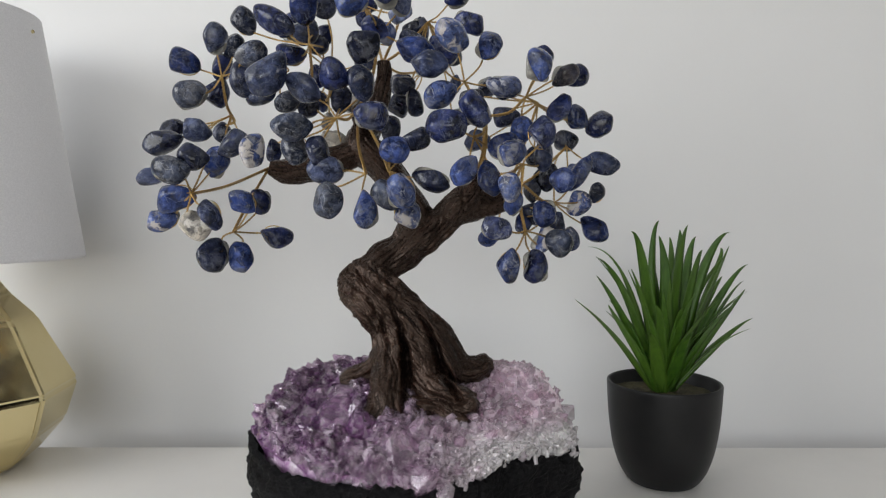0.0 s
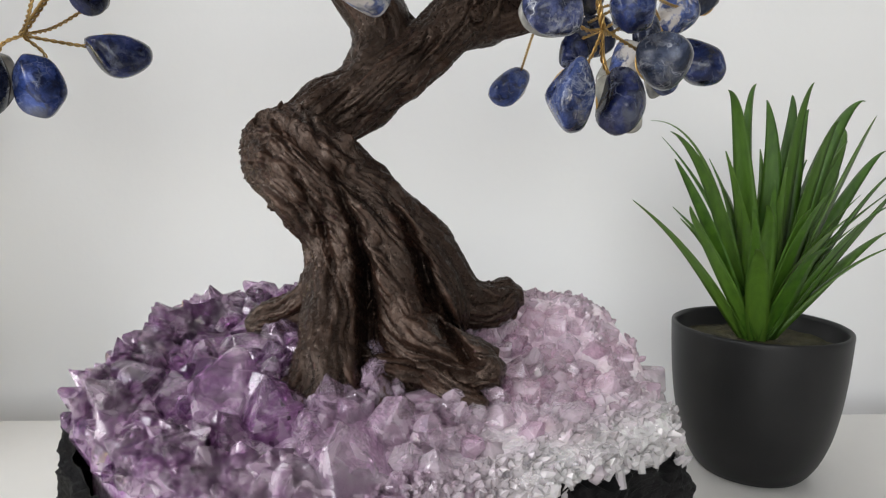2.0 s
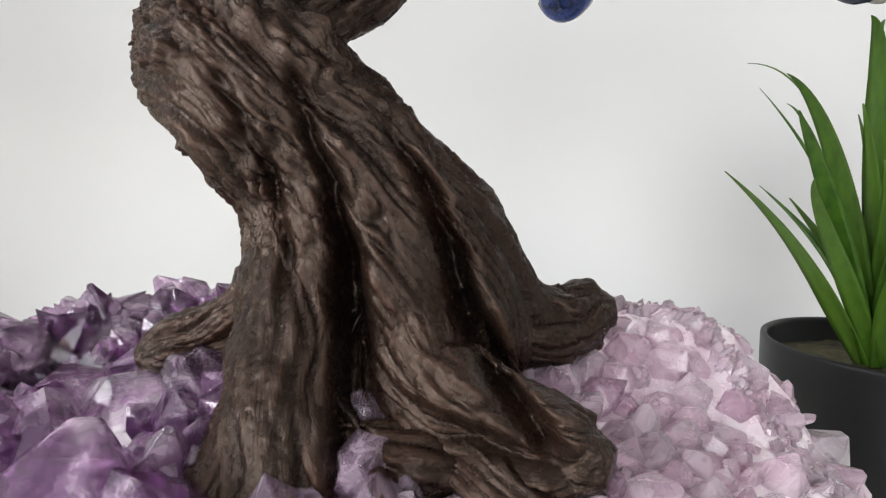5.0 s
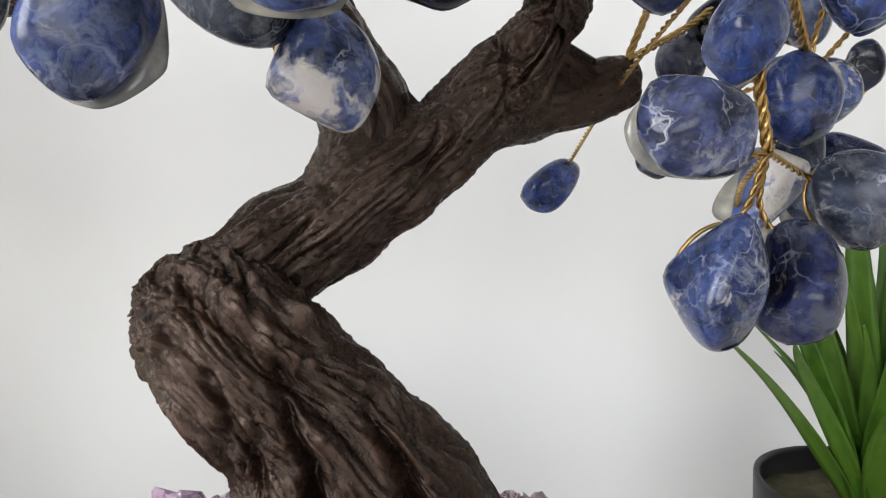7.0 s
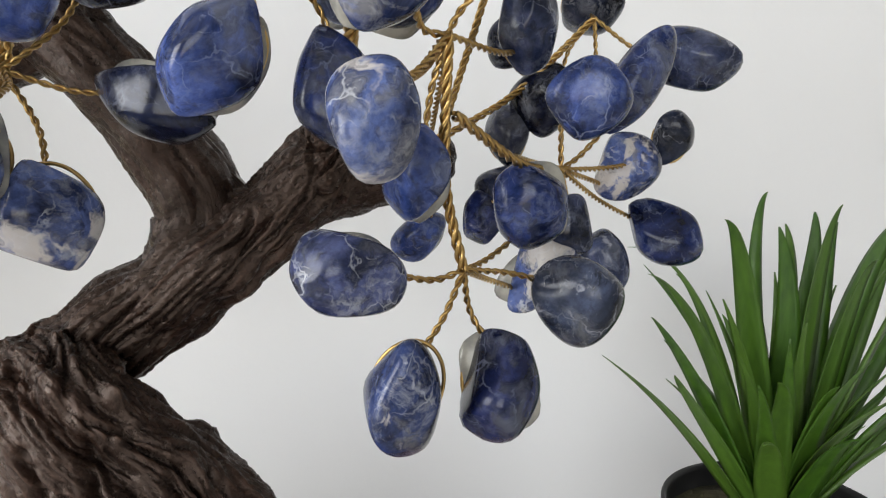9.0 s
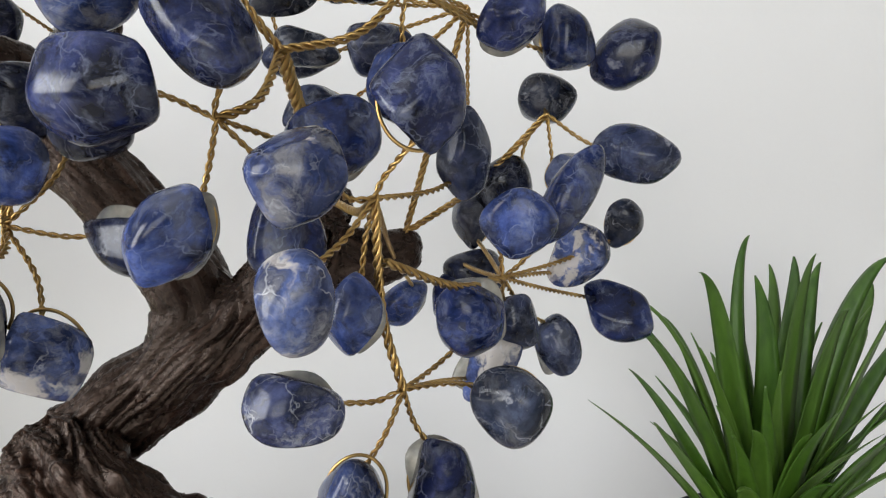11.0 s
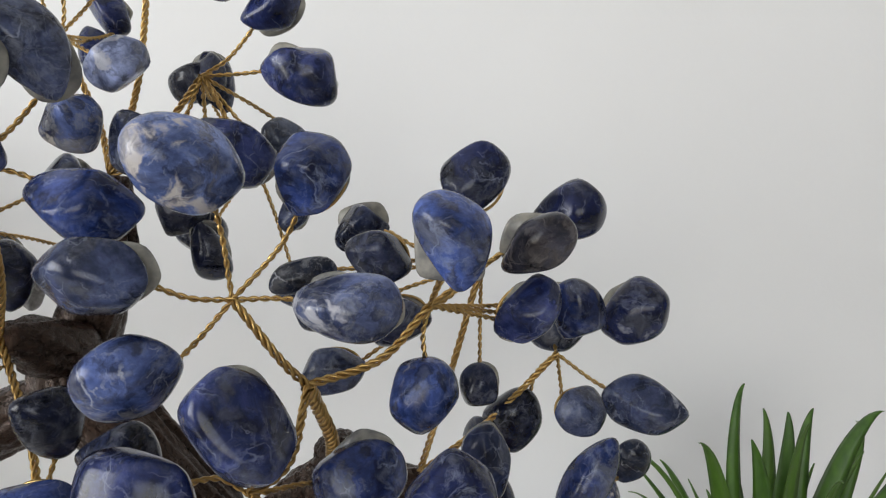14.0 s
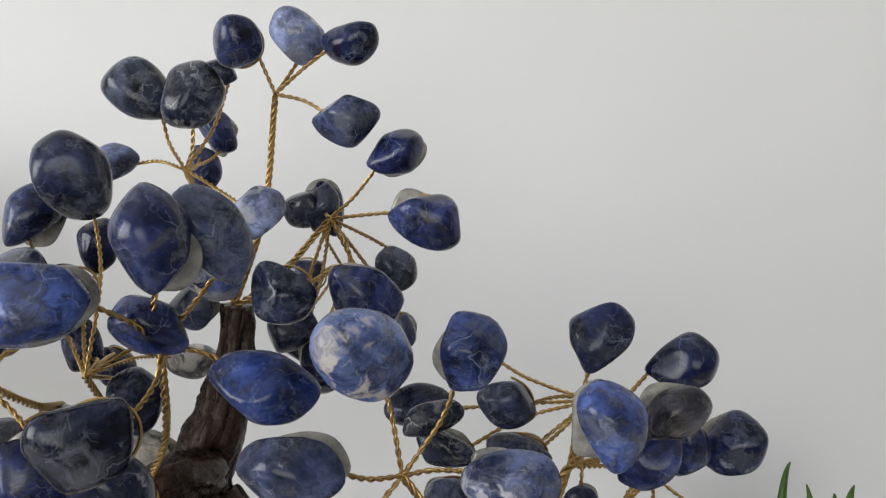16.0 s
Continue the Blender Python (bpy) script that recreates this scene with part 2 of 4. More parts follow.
def mat_fabric():
    m, n, l, b = material("shade_fabric", 0.9)
    v = coords(n, l, (1, 1, 1))
    w = noise_tex(n, l, v, 700, 2)
    l.new(ramp(n, l, w, [(0.3, (0.74, 0.73, 0.74)), (0.7, (0.82, 0.81, 0.82))]), b.inputs["Base Color"])
    bump(n, l, b, w, 0.2, 0.0004)
    return m


# the grey one is for walls out of view, to lower the fill
WALL, CEILING, BOUNCE_CUT = mat_plaster("wall_paint", (0.79, 0.79, 0.79)), mat_plaster("ceiling_paint", (0.82, 0.82, 0.81)), mat_plaster("bounce_cut_grey", (0.44, 0.44, 0.44))
FLOOR = mat_plaster("floor_board", (0.33, 0.31, 0.29), 60)
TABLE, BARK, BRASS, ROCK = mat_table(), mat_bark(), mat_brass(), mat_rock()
POT, SOIL, LEAF, GOLD, FABRIC = mat_pot(), mat_soil(), mat_leaf(), mat_gold(), mat_fabric()
CRYSTAL, DRUSE, BED = mat_amethyst("amethyst_crystal", True), mat_amethyst("amethyst_druse", False), mat_amethyst("amethyst_bed", False, 0.25, 0.45)
WHITE_VEIN = (0.62, 0.64, 0.68)
GLUE, gn, gl, gb = material("clear_glue", 0.22)
gb.inputs["Base Color"].default_value, gb.inputs["Transmission Weight"].default_value = (0.52, 0.49, 0.41, 1), 0.35
gl.new(ramp(gn, gl, noise_tex(gn, gl, coords(gn, gl, (1, 1, 1), True), 120, 4), [(0.35, (0.20, 0.20, 0.20)), (0.65, (0.60, 0.57, 0.48))]), gb.inputs["Base Color"])
STONE = {
    "blue": mat_sodalite("sodalite_blue", (0.0072, 0.0115, 0.0432), (0.0252, 0.0468, 0.1692), (0.42, 0.42, 0.46), 0.10, (0.36, 0.42, 0.60), 0.40),
    "navy": mat_sodalite("sodalite_navy", (0.0045, 0.0060, 0.0195), (0.0120, 0.0195, 0.0788), (0.30, 0.31, 0.36), 0.06, (0.34, 0.38, 0.52), 0.40),
    "dark": mat_sodalite("sodalite_black", (0.0050, 0.0065, 0.0130), (0.0135, 0.0185, 0.0470), (0.28, 0.28, 0.32), 0.06, (0.34, 0.36, 0.44), 0.36),
    "slate": mat_sodalite("sodalite_slate", (0.0098, 0.0126, 0.0294), (0.0350, 0.0462, 0.0980), (0.34, 0.35, 0.40), 0.12, (0.36, 0.40, 0.52), 0.43),
    "grey": mat_sodalite("sodalite_grey", (0.0080, 0.0105, 0.0200), (0.0340, 0.0430, 0.0720), (0.38, 0.38, 0.40), 0.14, (0.48, 0.49, 0.54), 0.62),
    "light": mat_sodalite("sodalite_light", (0.0160, 0.0240, 0.0760), (0.0680, 0.1000, 0.2400), (0.55, 0.50, 0.45), 0.33, WHITE_VEIN, 0.38),
    "pale": mat_sodalite("sodalite_pale", (0.0700, 0.0880, 0.1700), (0.1700, 0.2050, 0.3500), (0.46, 0.46, 0.50), 0.34, WHITE_VEIN, 0.30),
    "veined": mat_sodalite("sodalite_veined", (0.0060, 0.0078, 0.0220), (0.0230, 0.0310, 0.0850), (0.42, 0.44, 0.50), 0.12, WHITE_VEIN, 0.62),
    "white": mat_sodalite("sodalite_white", (0.0144, 0.0208, 0.0680), (0.0560, 0.0840, 0.2160), (0.62, 0.57, 0.51), 0.53, WHITE_VEIN, 0.58),
    "brown": mat_sodalite("sodalite_brown", (0.0240, 0.0240, 0.0336), (0.0680, 0.0656, 0.0840), (0.26, 0.20, 0.17), 0.20, (0.34, 0.30, 0.30), 0.29),
    "cream": mat_sodalite("sodalite_cream", (0.1000, 0.1000, 0.1100), (0.3400, 0.3200, 0.2900), (0.66, 0.62, 0.56), 0.66, (0.70, 0.68, 0.64), 0.29),
}
WORDS = {"blue": "polished blue sodalite stone", "navy": "polished navy sodalite stone", "dark": "polished blue-black sodalite stone",
         "slate": "polished slate-blue sodalite stone", "grey": "polished grey veined sodalite stone", "light": "light blue stone clouded with white",
         "pale": "pale milky blue polished stone", "veined": "dark blue stone with white veins", "white": "blue stone with broad white patches",
         "brown": "dull grey-brown polished stone", "cream": "cream white stone with blue flecks"}


# ---- builders ----
def mesh_of(name, verts, faces, smooth=True):
    me = bpy.data.meshes.new(name)
    me.from_pydata([tuple(v) for v in verts], [], faces)
    me.polygons.foreach_set("use_smooth", [smooth] * len(me.polygons))
    me.update()
    return me


def from_bm(name, bm, smooth=False):
    me = bpy.data.meshes.new(name)
    bm.to_mesh(me)
    bm.free()
    me.polygons.foreach_set("use_smooth", [smooth] * len(me.polygons))
    return me


def part(name, me, mat, parent, label=""):
    """One mesh as a part under a thing or a part, whose own place it keeps."""
    ob = new(name, me)
    if not me.materials:
        me.materials.append(mat)
    ob.parent = parent
    if label:
        tagged(ob, label)
    return ob


def thing(name, place, label, category, group="", kind=""):
    ob = new(name)
    ob.location = place
    ob.empty_display_size = 0.02
    return tagged(ob, label, category, group, kind)


def structure(name, me, mat, label, category):
    ob = new(name, me)
    me.materials.append(mat)
    return tagged(ob, label, category, kind="structure")


def box(bm, x0, x1, y0, y1, z0, z1, bevel=0.0):
    made = bmesh.ops.create_cube(bm, size=1.0, matrix=Matrix.Translation(((x0 + x1) / 2, (y0 + y1) / 2, (z0 + z1) / 2)) @ Matrix.Diagonal((x1 - x0, y1 - y0, z1 - z0, 1)))
    if bevel:
        edges = {e for v in made["verts"] for e in v.link_edges}
        bmesh.ops.bevel(bm, geom=list(edges), offset=bevel, segments=3, affect="EDGES", profile=0.5)


def boxes(*spans, bevel=0.0):
    bm = bmesh.new()
    for s in spans:
        box(bm, *s, bevel=bevel)
    return bm


def lathe(profile, segments, closed_bottom=True):
    verts, faces = [], []
    for r, z in profile:
        for k in range(segments):
            a = 2 * math.pi * k / segments
            verts.append((r * math.cos(a), r * math.sin(a), z))
    for i in range(len(profile) - 1):
        for k in range(segments):
            j = (k + 1) % segments
            faces.append((i * segments + k, i * segments + j, (i + 1) * segments + j, (i + 1) * segments + k))
    if closed_bottom:
        faces.append(tuple(range(segments - 1, -1, -1)))
    return verts, faces


def spline(points, steps):
    """Catmull-Rom through rows of any width."""
    p = np.array(points, float)
    p = np.vstack([2 * p[0] - p[1], p, 2 * p[-1] - p[-2]])
    out = []
    for i in range(1, len(p) - 2):
        for t in np.linspace(0, 1, steps, endpoint=False):
            out.append(0.5 * (2 * p[i] + (p[i + 1] - p[i - 1]) * t + (2 * p[i - 1] - 5 * p[i] + 4 * p[i + 1] - p[i + 2]) * t * t
                              + (3 * p[i] - 3 * p[i + 1] + p[i + 2] - p[i - 1]) * t ** 3))
    out.append(p[-2])
    return np.array(out)


def frames_along(path):
    """Tangents and two normals carried along a path without twist."""
    t = np.gradient(path, axis=0)
    t /= np.linalg.norm(t, axis=1)[:, None] + 1e-12
    n = np.cross(t[0], (0.3, 1, 0.2))
    n /= np.linalg.norm(n)
    ns = []
    for k in range(len(path)):
        n = n - t[k] * n.dot(t[k])
        n /= np.linalg.norm(n) + 1e-12
        ns.append(n)
    ns = np.array(ns)
    return t, ns, np.cross(t, ns)


def wire_tube(verts, faces, path, radius, sides=5):
    _, a, b = frames_along(path)
    base = len(verts)
    for k in range(len(path)):
        for s in range(sides):
            w = 2 * math.pi * s / sides
            verts.append(path[k] + radius * (a[k] * math.cos(w) + b[k] * math.sin(w)))
    for k in range(len(path) - 1):
        for s in range(sides):
            j = (s + 1) % sides
            faces.append((base + k * sides + s, base + k * sides + j, base + (k + 1) * sides + j, base + (k + 1) * sides + s))


def twisted_wire(verts, faces, points, radius, strands=2, pitch=0.0036):
    """Strands laid round a curve through the points, like hand-twisted brass wire."""
    length = sum((Vector(b) - Vector(a)).length for a, b in zip(points, points[1:]))
    per = max(4, int(length / (pitch / 7) / (len(points) - 1)))
    path = spline(points, per)
    _, a, b = frames_along(path)
    s = np.concatenate([[0], np.cumsum(np.linalg.norm(np.diff(path, axis=0), axis=1))])
    lay = radius * (1.12 if strands == 2 else 1.5)
    for k in range(strands):
        w = 2 * math.pi * (s / pitch + k / strands)
        wire_tube(verts, faces, path + lay * (a * np.cos(w)[:, None] + b * np.sin(w)[:, None]), radius)


# ---- the room ----
structure("wall_back", from_bm("wall_back", boxes((-2.1, 2.1, 0.80, 0.90, -0.75, 1.75))), WALL, "plain matt off-white painted wall", "wall")
# added walls out of view, greyed so less light bounces and shadows deepen
structure("wall_right", from_bm("wall_right", boxes((2.0, 2.1, -2.6, 0.80, -0.75, 1.75))), BOUNCE_CUT, "unseen side wall, plain grey to cut bounced light", "wall")
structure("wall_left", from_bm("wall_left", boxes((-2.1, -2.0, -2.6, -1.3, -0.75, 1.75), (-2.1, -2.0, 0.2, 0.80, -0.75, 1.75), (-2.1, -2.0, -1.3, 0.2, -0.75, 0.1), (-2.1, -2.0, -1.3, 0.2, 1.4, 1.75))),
          BOUNCE_CUT, "unseen wall with a window opening, grey to cut bounced light", "wall")
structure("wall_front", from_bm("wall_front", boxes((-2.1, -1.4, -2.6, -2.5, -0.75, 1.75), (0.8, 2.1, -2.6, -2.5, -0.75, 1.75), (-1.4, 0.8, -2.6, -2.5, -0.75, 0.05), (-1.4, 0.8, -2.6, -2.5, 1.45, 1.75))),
          BOUNCE_CUT, "unseen wall with a wide window opening, grey to cut bounced light", "wall")
structure("floor", from_bm("floor", boxes((-2.1, 2.1, -2.6, 0.9, -0.85, -0.75))), FLOOR, "plain brown floor", "floor")
structure("ceiling", from_bm("ceiling", boxes((-2.1, 2.1, -2.6, 0.9, 1.75, 1.85))), CEILING, "plain white ceiling", "ceiling")

table = thing("side_table", (0, 0.222, -0.758), "white laminate table with a plain flat top", "table")
part("tabletop", from_bm("tabletop", boxes((-0.95, 0.95, -0.35, 0.50, 0.715, 0.75), bevel=0.0025)), TABLE, table)
leg = from_bm("table_leg", boxes((-0.025, 0.025, -0.025, 0.025, 0, 0.715), bevel=0.003))
for sx in (-0.9, 0.9):
    for sy in (-0.30, 0.45):
        part("leg", leg, TABLE, table).location = (sx, sy, 0)

plate_v, plate_f = lathe([(0.136, 0.0), (0.139, 0.002), (0.139, 0.006), (0.137, 0.008), (0.0, 0.008)], 96)
plate = new("round_stand", mesh_of("round_stand", plate_v, plate_f))
plate.data.materials.append(CEILING)
plate.location = (-0.012, 0.475, -0.008)
tagged(plate, "thin round white display stand under the geode", "display stand")

# ---- amethyst base ----
CX, CY = -0.014, 0.472


def reach(a):
    """The base's outline: its radius at the angle a."""
    c, s = math.cos(a), math.sin(a)
    rx, ry = (0.1180 if c < 0 else 0.1195), (0.068 if s < 0 else 0.082)
    p = 2.5 - 0.6 * max(0.0, min(1.0, -c * 3)) * max(0.0, min(1.0, -s * 4)) - 0.9 * max(0.0, min(1.0, c * 3)) * max(0.0, min(1.0, -s * 4))
    r = (abs(c / rx) ** p + abs(s / ry) ** p) ** (-1 / p)
    return r * (1 + 0.035 * noise.noise((c * 2.1, s * 2.1, 3.3)) + 0.015 * noise.noise((c * 7, s * 7, 8.1)))


def rho(x, y):
    return math.hypot(x - CX, y - CY) / reach(math.atan2(y - CY, x - CX))


def crest(x, y):
    """Height of the crystal bed."""
    back, right = min(1, max(0, (y - 0.485) / 0.035)), min(1, max(0, (x - 0.065) / 0.045))
    return 0.119 + 0.20 * (y - 0.49) - 0.05 * x - (0.021 if x < 0 else max(0.012, 0.021 - 0.15 * x)) * min(1.1, rho(x, y)) ** 4 + (0.009 + 0.10 * max(-0.04, min(0.08, x))) * back * back * (3 - 2 * back) - 0.008 * right * right + 0.004 * noise.noise((x * 28, y * 28, 1.0)) + (0.0035 if x < 0 else 0.0015) * max(0.0, min(1.0, (abs(x) - 0.075) / 0.03)) * max(0.0, min(1.0, (y - 0.45) / 0.05))


geode = thing("amethyst_geode", (CX, CY, 0.0), "purple and white amethyst crystal cluster on black rock", "crystal geode")
SEG = 300
verts, faces = [], []
RINGS = [0.0, 0.05, 0.15, 0.3, 0.5, 0.7, 0.85, 0.95, 1.0, 1.06, 1.10, 1.12]
for i in range(70):
    f = i / 69
    for k in range(SEG):
        a = 2 * math.pi * k / SEG
        c, s = math.cos(a), math.sin(a)
        x1, y1 = CX + c * reach(a), CY + s * reach(a)
        dip = 0.011 + 0.007 * max(0.0, noise.noise((c * 1.7 + 4, s * 1.7, 0.5))) - 0.006 * max(0.0, min(1.0, -c * 4 - 0.6)) + 0.004 * noise.noise((c * 9, s * 9, 2))
        rim = max(0.0, min(1.0, (-s - 0.05) / 0.35))
        hump = max(0.0, min(1.0, (x1 - 0.028) / 0.020)) * max(0.0, min(1.0, (0.125 - x1) / 0.05))
        top = (crest(x1, y1) - dip) * (1 - rim) + rim * (0.0775 + 0.0105 * hump + 0.004 * noise.noise((c * 7, s * 7, 2)) + 0.003 * noise.noise((c * 24, s * 24, 6)))
        zz = top * (1 - f)
        pull = 1.0 - 0.17 * f ** 1.6 + 0.012 * math.sin(f * 3.1)
        pull += 0.030 * noise.noise((c * 5, s * 5, zz * 40)) + 0.020 * noise.noise((c * 16, s * 16, zz * 120)) + 0.016 * noise.noise((c * 45, s * 45, zz * 400)) + 0.008 * noise.noise((c * 90, s * 90, zz * 800))
        r = reach(a) * pull * (1.0 if i > 1 else 0.96)
        verts.append((c * r, s * r, zz))
for i in range(69):
    for k in range(SEG):
        j = (k + 1) % SEG
        faces.append(((i + 1) * SEG + k, (i + 1) * SEG + j, i * SEG + j, i * SEG + k))
part("rock", mesh_of("rock", verts, faces), ROCK, geode, "rough black rock matrix")

verts, faces = [], []
for i in range(40):
    f = i / 39
    for k in range(160):
        a = 2 * math.pi * k / 160
        r = reach(a) * min(1.0, f / 0.92) * (0.945 if math.cos(a) > -0.2 else 0.90)
        x, y = CX + r * math.cos(a), CY + r * math.sin(a)
        verts.append((x - CX, y - CY, crest(x, y) - 0.0115 + 0.0055 * max(0, min(1, x / 0.03)) + 0.0040 * max(0, min(1, (x + 0.01) / 0.03)) * max(0, min(1, (f - 0.66) / 0.12)) - 0.55 * max(0, f - 0.92) + 0.0016 * noise.noise((x * 190, y * 190, 5)) + 0.0012 * noise.noise((x * 520, y * 520, 7))))
for i in range(39):
    for k in range(160):
        j = (k + 1) % 160
        faces.append((i * 160 + k, i * 160 + j, (i + 1) * 160 + j, (i + 1) * 160 + k))
part("crystal_bed", mesh_of("crystal_bed", verts, faces, False), BED, geode, "frosted lilac crystal bed")


def crystal_shape(rng):
    """A six-sided quartz point, one unit across, with an uneven tip; its root is at 0."""
    bm = bmesh.new()
    tall, tip = rng.uniform(0.35, 0.80), rng.uniform(0.60, 1.00)
    radii = [rng.uniform(0.78, 1.12) for _ in range(6)]
    turn = rng.uniform(0, 1)
    low = [bm.verts.new((radii[k] * math.cos(k * math.pi / 3 + turn), radii[k] * math.sin(k * math.pi / 3 + turn), -1.1)) for k in range(6)]
    high = [bm.verts.new((v.co.x * 0.96, v.co.y * 0.96, tall + rng.uniform(-0.28, 0.28))) for v in low]
    ox, oy = rng.uniform(-0.36, 0.36), rng.uniform(-0.36, 0.36)
    edge = rng.uniform(0.02, 0.26)
    apex = [bm.verts.new((ox + edge, oy, tall + tip)), bm.verts.new((ox - edge, oy + rng.uniform(-0.06, 0.06), tall + tip * rng.uniform(0.92, 1.0)))]
    near = [min(apex, key=lambda q: (q.co.x - h.co.x) ** 2 + (q.co.y - h.co.y) ** 2) for h in high]
    for k in range(6):
        j = (k + 1) % 6
        bm.faces.new((low[k], low[j], high[j], high[k]))
        if near[k] is near[j]:
            bm.faces.new((high[k], high[j], near[k]))
        else:
            bm.faces.new((high[k], high[j], near[j], near[k]))
    bmesh.ops.recalc_face_normals(bm, faces=bm.faces)
    bmesh.ops.bevel(bm, geom=[e for e in bm.edges if len(e.link_faces) == 2], offset=0.035, segments=1, affect="EDGES")
    return bm


rng = random.Random(11)
SHAPES = [from_bm("crystal", crystal_shape(rng)) for _ in range(14)]
for me in SHAPES:
    me.materials.append(CRYSTAL)
sites = []


def try_sites(count, low, high, gap, test):
    for _ in range(count):
        a, q = rng.uniform(0, 2 * math.pi), 0.955 * math.sqrt(rng.uniform(0, 1.0))
        x, y = CX + reach(a) * q * math.cos(a), CY + reach(a) * q * math.sin(a)
        if not test(x, y, q):
            continue
        r = rng.uniform(low, high)
        if all((x - sx) ** 2 + (y - sy) ** 2 > (gap * (r + sr)) ** 2 for sx, sy, sr, _ in sites):
            sites.append((x, y, r, q))


edge_x = lambda y: -0.022 + 0.25 * (0.47 - y)
clear_of_root = lambda x, y: math.hypot(x + 0.030, y - 0.468) > 0.026
try_sites(400, 0.0135, 0.0185, 0.56, lambda x, y, q: x < edge_x(y) - 0.008 and q < 0.80 and y < 0.50 and clear_of_root(x, y))
try_sites(500, 0.009, 0.013, 0.60, lambda x, y, q: x < edge_x(y) + 0.012 and q < 0.90 and clear_of_root(x, y))
try_sites(500, 0.0055, 0.008, 0.66, lambda x, y, q: x < edge_x(y) + 0.02 and q < 0.95)
try_sites(300, 0.0095, 0.0135, 0.62, lambda x, y, q: edge_x(y) < x < 0.03 and y < 0.470 and q < 0.88 and clear_of_root(x, y))
try_sites(2600, 0.0044, 0.0080, 0.60, lambda x, y, q: x > edge_x(y) - 0.01 and q < (0.95 if y > 0.48 or x < 0 else 0.74))
try_sites(5000, 0.0022, 0.0036, 0.66, lambda x, y, q: x > edge_x(y))
try_sites(4000, 0.0030, 0.0048, 0.60, lambda x, y, q: x < edge_x(y) + 0.02 and q < 0.95)
sites.sort(key=lambda s: -s[2] - (0.003 if s[1] < 0.50 else 0))
rest_v, rest_f = [], []
for n, (x, y, r, q) in enumerate(sites):
    e = 0.004
    up = Vector((-(crest(x + e, y) - crest(x - e, y)) / (2 * e), -(crest(x, y + e) - crest(x, y - e)) / (2 * e), 1.0)).normalized()
    out = Vector((x - CX, y - CY, 0))
    if out.length > 1e-4:
        up = (up + out.normalized() * (0.10 + 0.42 * q ** 5)).normalized()
    up = (up + Vector((rng.gauss(0, 0.34), rng.gauss(0, 0.34), 0))).normalized()
    m = Matrix.Translation((x - CX, y - CY, crest(x, y) - (0.50 if r < 0.007 else 0.88) * r - 0.0035 - 0.02 * max(0, q - 0.85))) @ up.to_track_quat("Z", "Y").to_matrix().to_4x4() \
        @ Matrix.Rotation(rng.uniform(0, 6.28), 4, "Z") @ Matrix.Diagonal((r, r, r * rng.uniform(0.8, 1.15), 1))
    me = SHAPES[n % len(SHAPES)]
    if n < 300:
        part("crystal", me, CRYSTAL, geode).matrix_local = m
    else:
        k = len(rest_v)
        rest_v += [m @ v.co for v in me.vertices]
        rest_f += [tuple(k + i for i in p.vertices) for p in me.polygons]
for n in range(3600):
    # the sugary fringe of small points round the rim, finest over the rock's front edge
    a = rng.uniform(0, 2 * math.pi)
    c, s = math.cos(a), math.sin(a)
    pale = c > -0.25
    q, drop = (rng.uniform(0.74, 0.985) ** 0.8 if pale else rng.uniform(0.88, 0.975)), rng.uniform(0.0, 0.011 if s > -0.2 else 0.0045)
    drop *= max(0.0, min(1.0, (q - 0.85) / 0.1))
    q -= 0.08 * max(0.0, min(1.0, -c * 4 - 0.6))
    if not pale and n % 3:
        continue
    x, y = CX + reach(a) * q * c, CY + reach(a) * q * s
    r = rng.uniform(0.0008, 0.0020) if pale else rng.uniform(0.0032, 0.0060)
    up = Vector((c * rng.uniform(0.2, 0.9), s * rng.uniform(0.2, 0.9), rng.uniform(0.3, 1.0))) + Vector((rng.gauss(0, 0.45), rng.gauss(0, 0.45), 0))
    m = Matrix.Translation((x - CX, y - CY, crest(x, y) - (0.0026 if pale else 0.0035) - drop)) @ up.normalized().to_track_quat("Z", "Y").to_matrix().to_4x4() @ Matrix.Rotation(rng.uniform(0, 6.28), 4, "Z") @ Matrix.Diagonal((r, r, r * rng.uniform(0.9, 1.9), 1))
    me, k = SHAPES[n % len(SHAPES)], len(rest_v)
    rest_v += [m @ v.co for v in me.vertices]
    rest_f += [tuple(k + i for i in p.vertices) for p in me.polygons]
tagged(part("quartz_druse", mesh_of("quartz_druse", rest_v, rest_f, False), DRUSE, geode, "small pale quartz points"), kind="stuff")

# ---- the gem tree ----
tree = thing("gem_tree", (-0.015, 0.50, 0.105), "bonsai tree of brown resin with blue sodalite leaves", "gem tree")
BASE = Vector(tree.location)
trunk_v, trunk_f, trunk_g = [], [], []


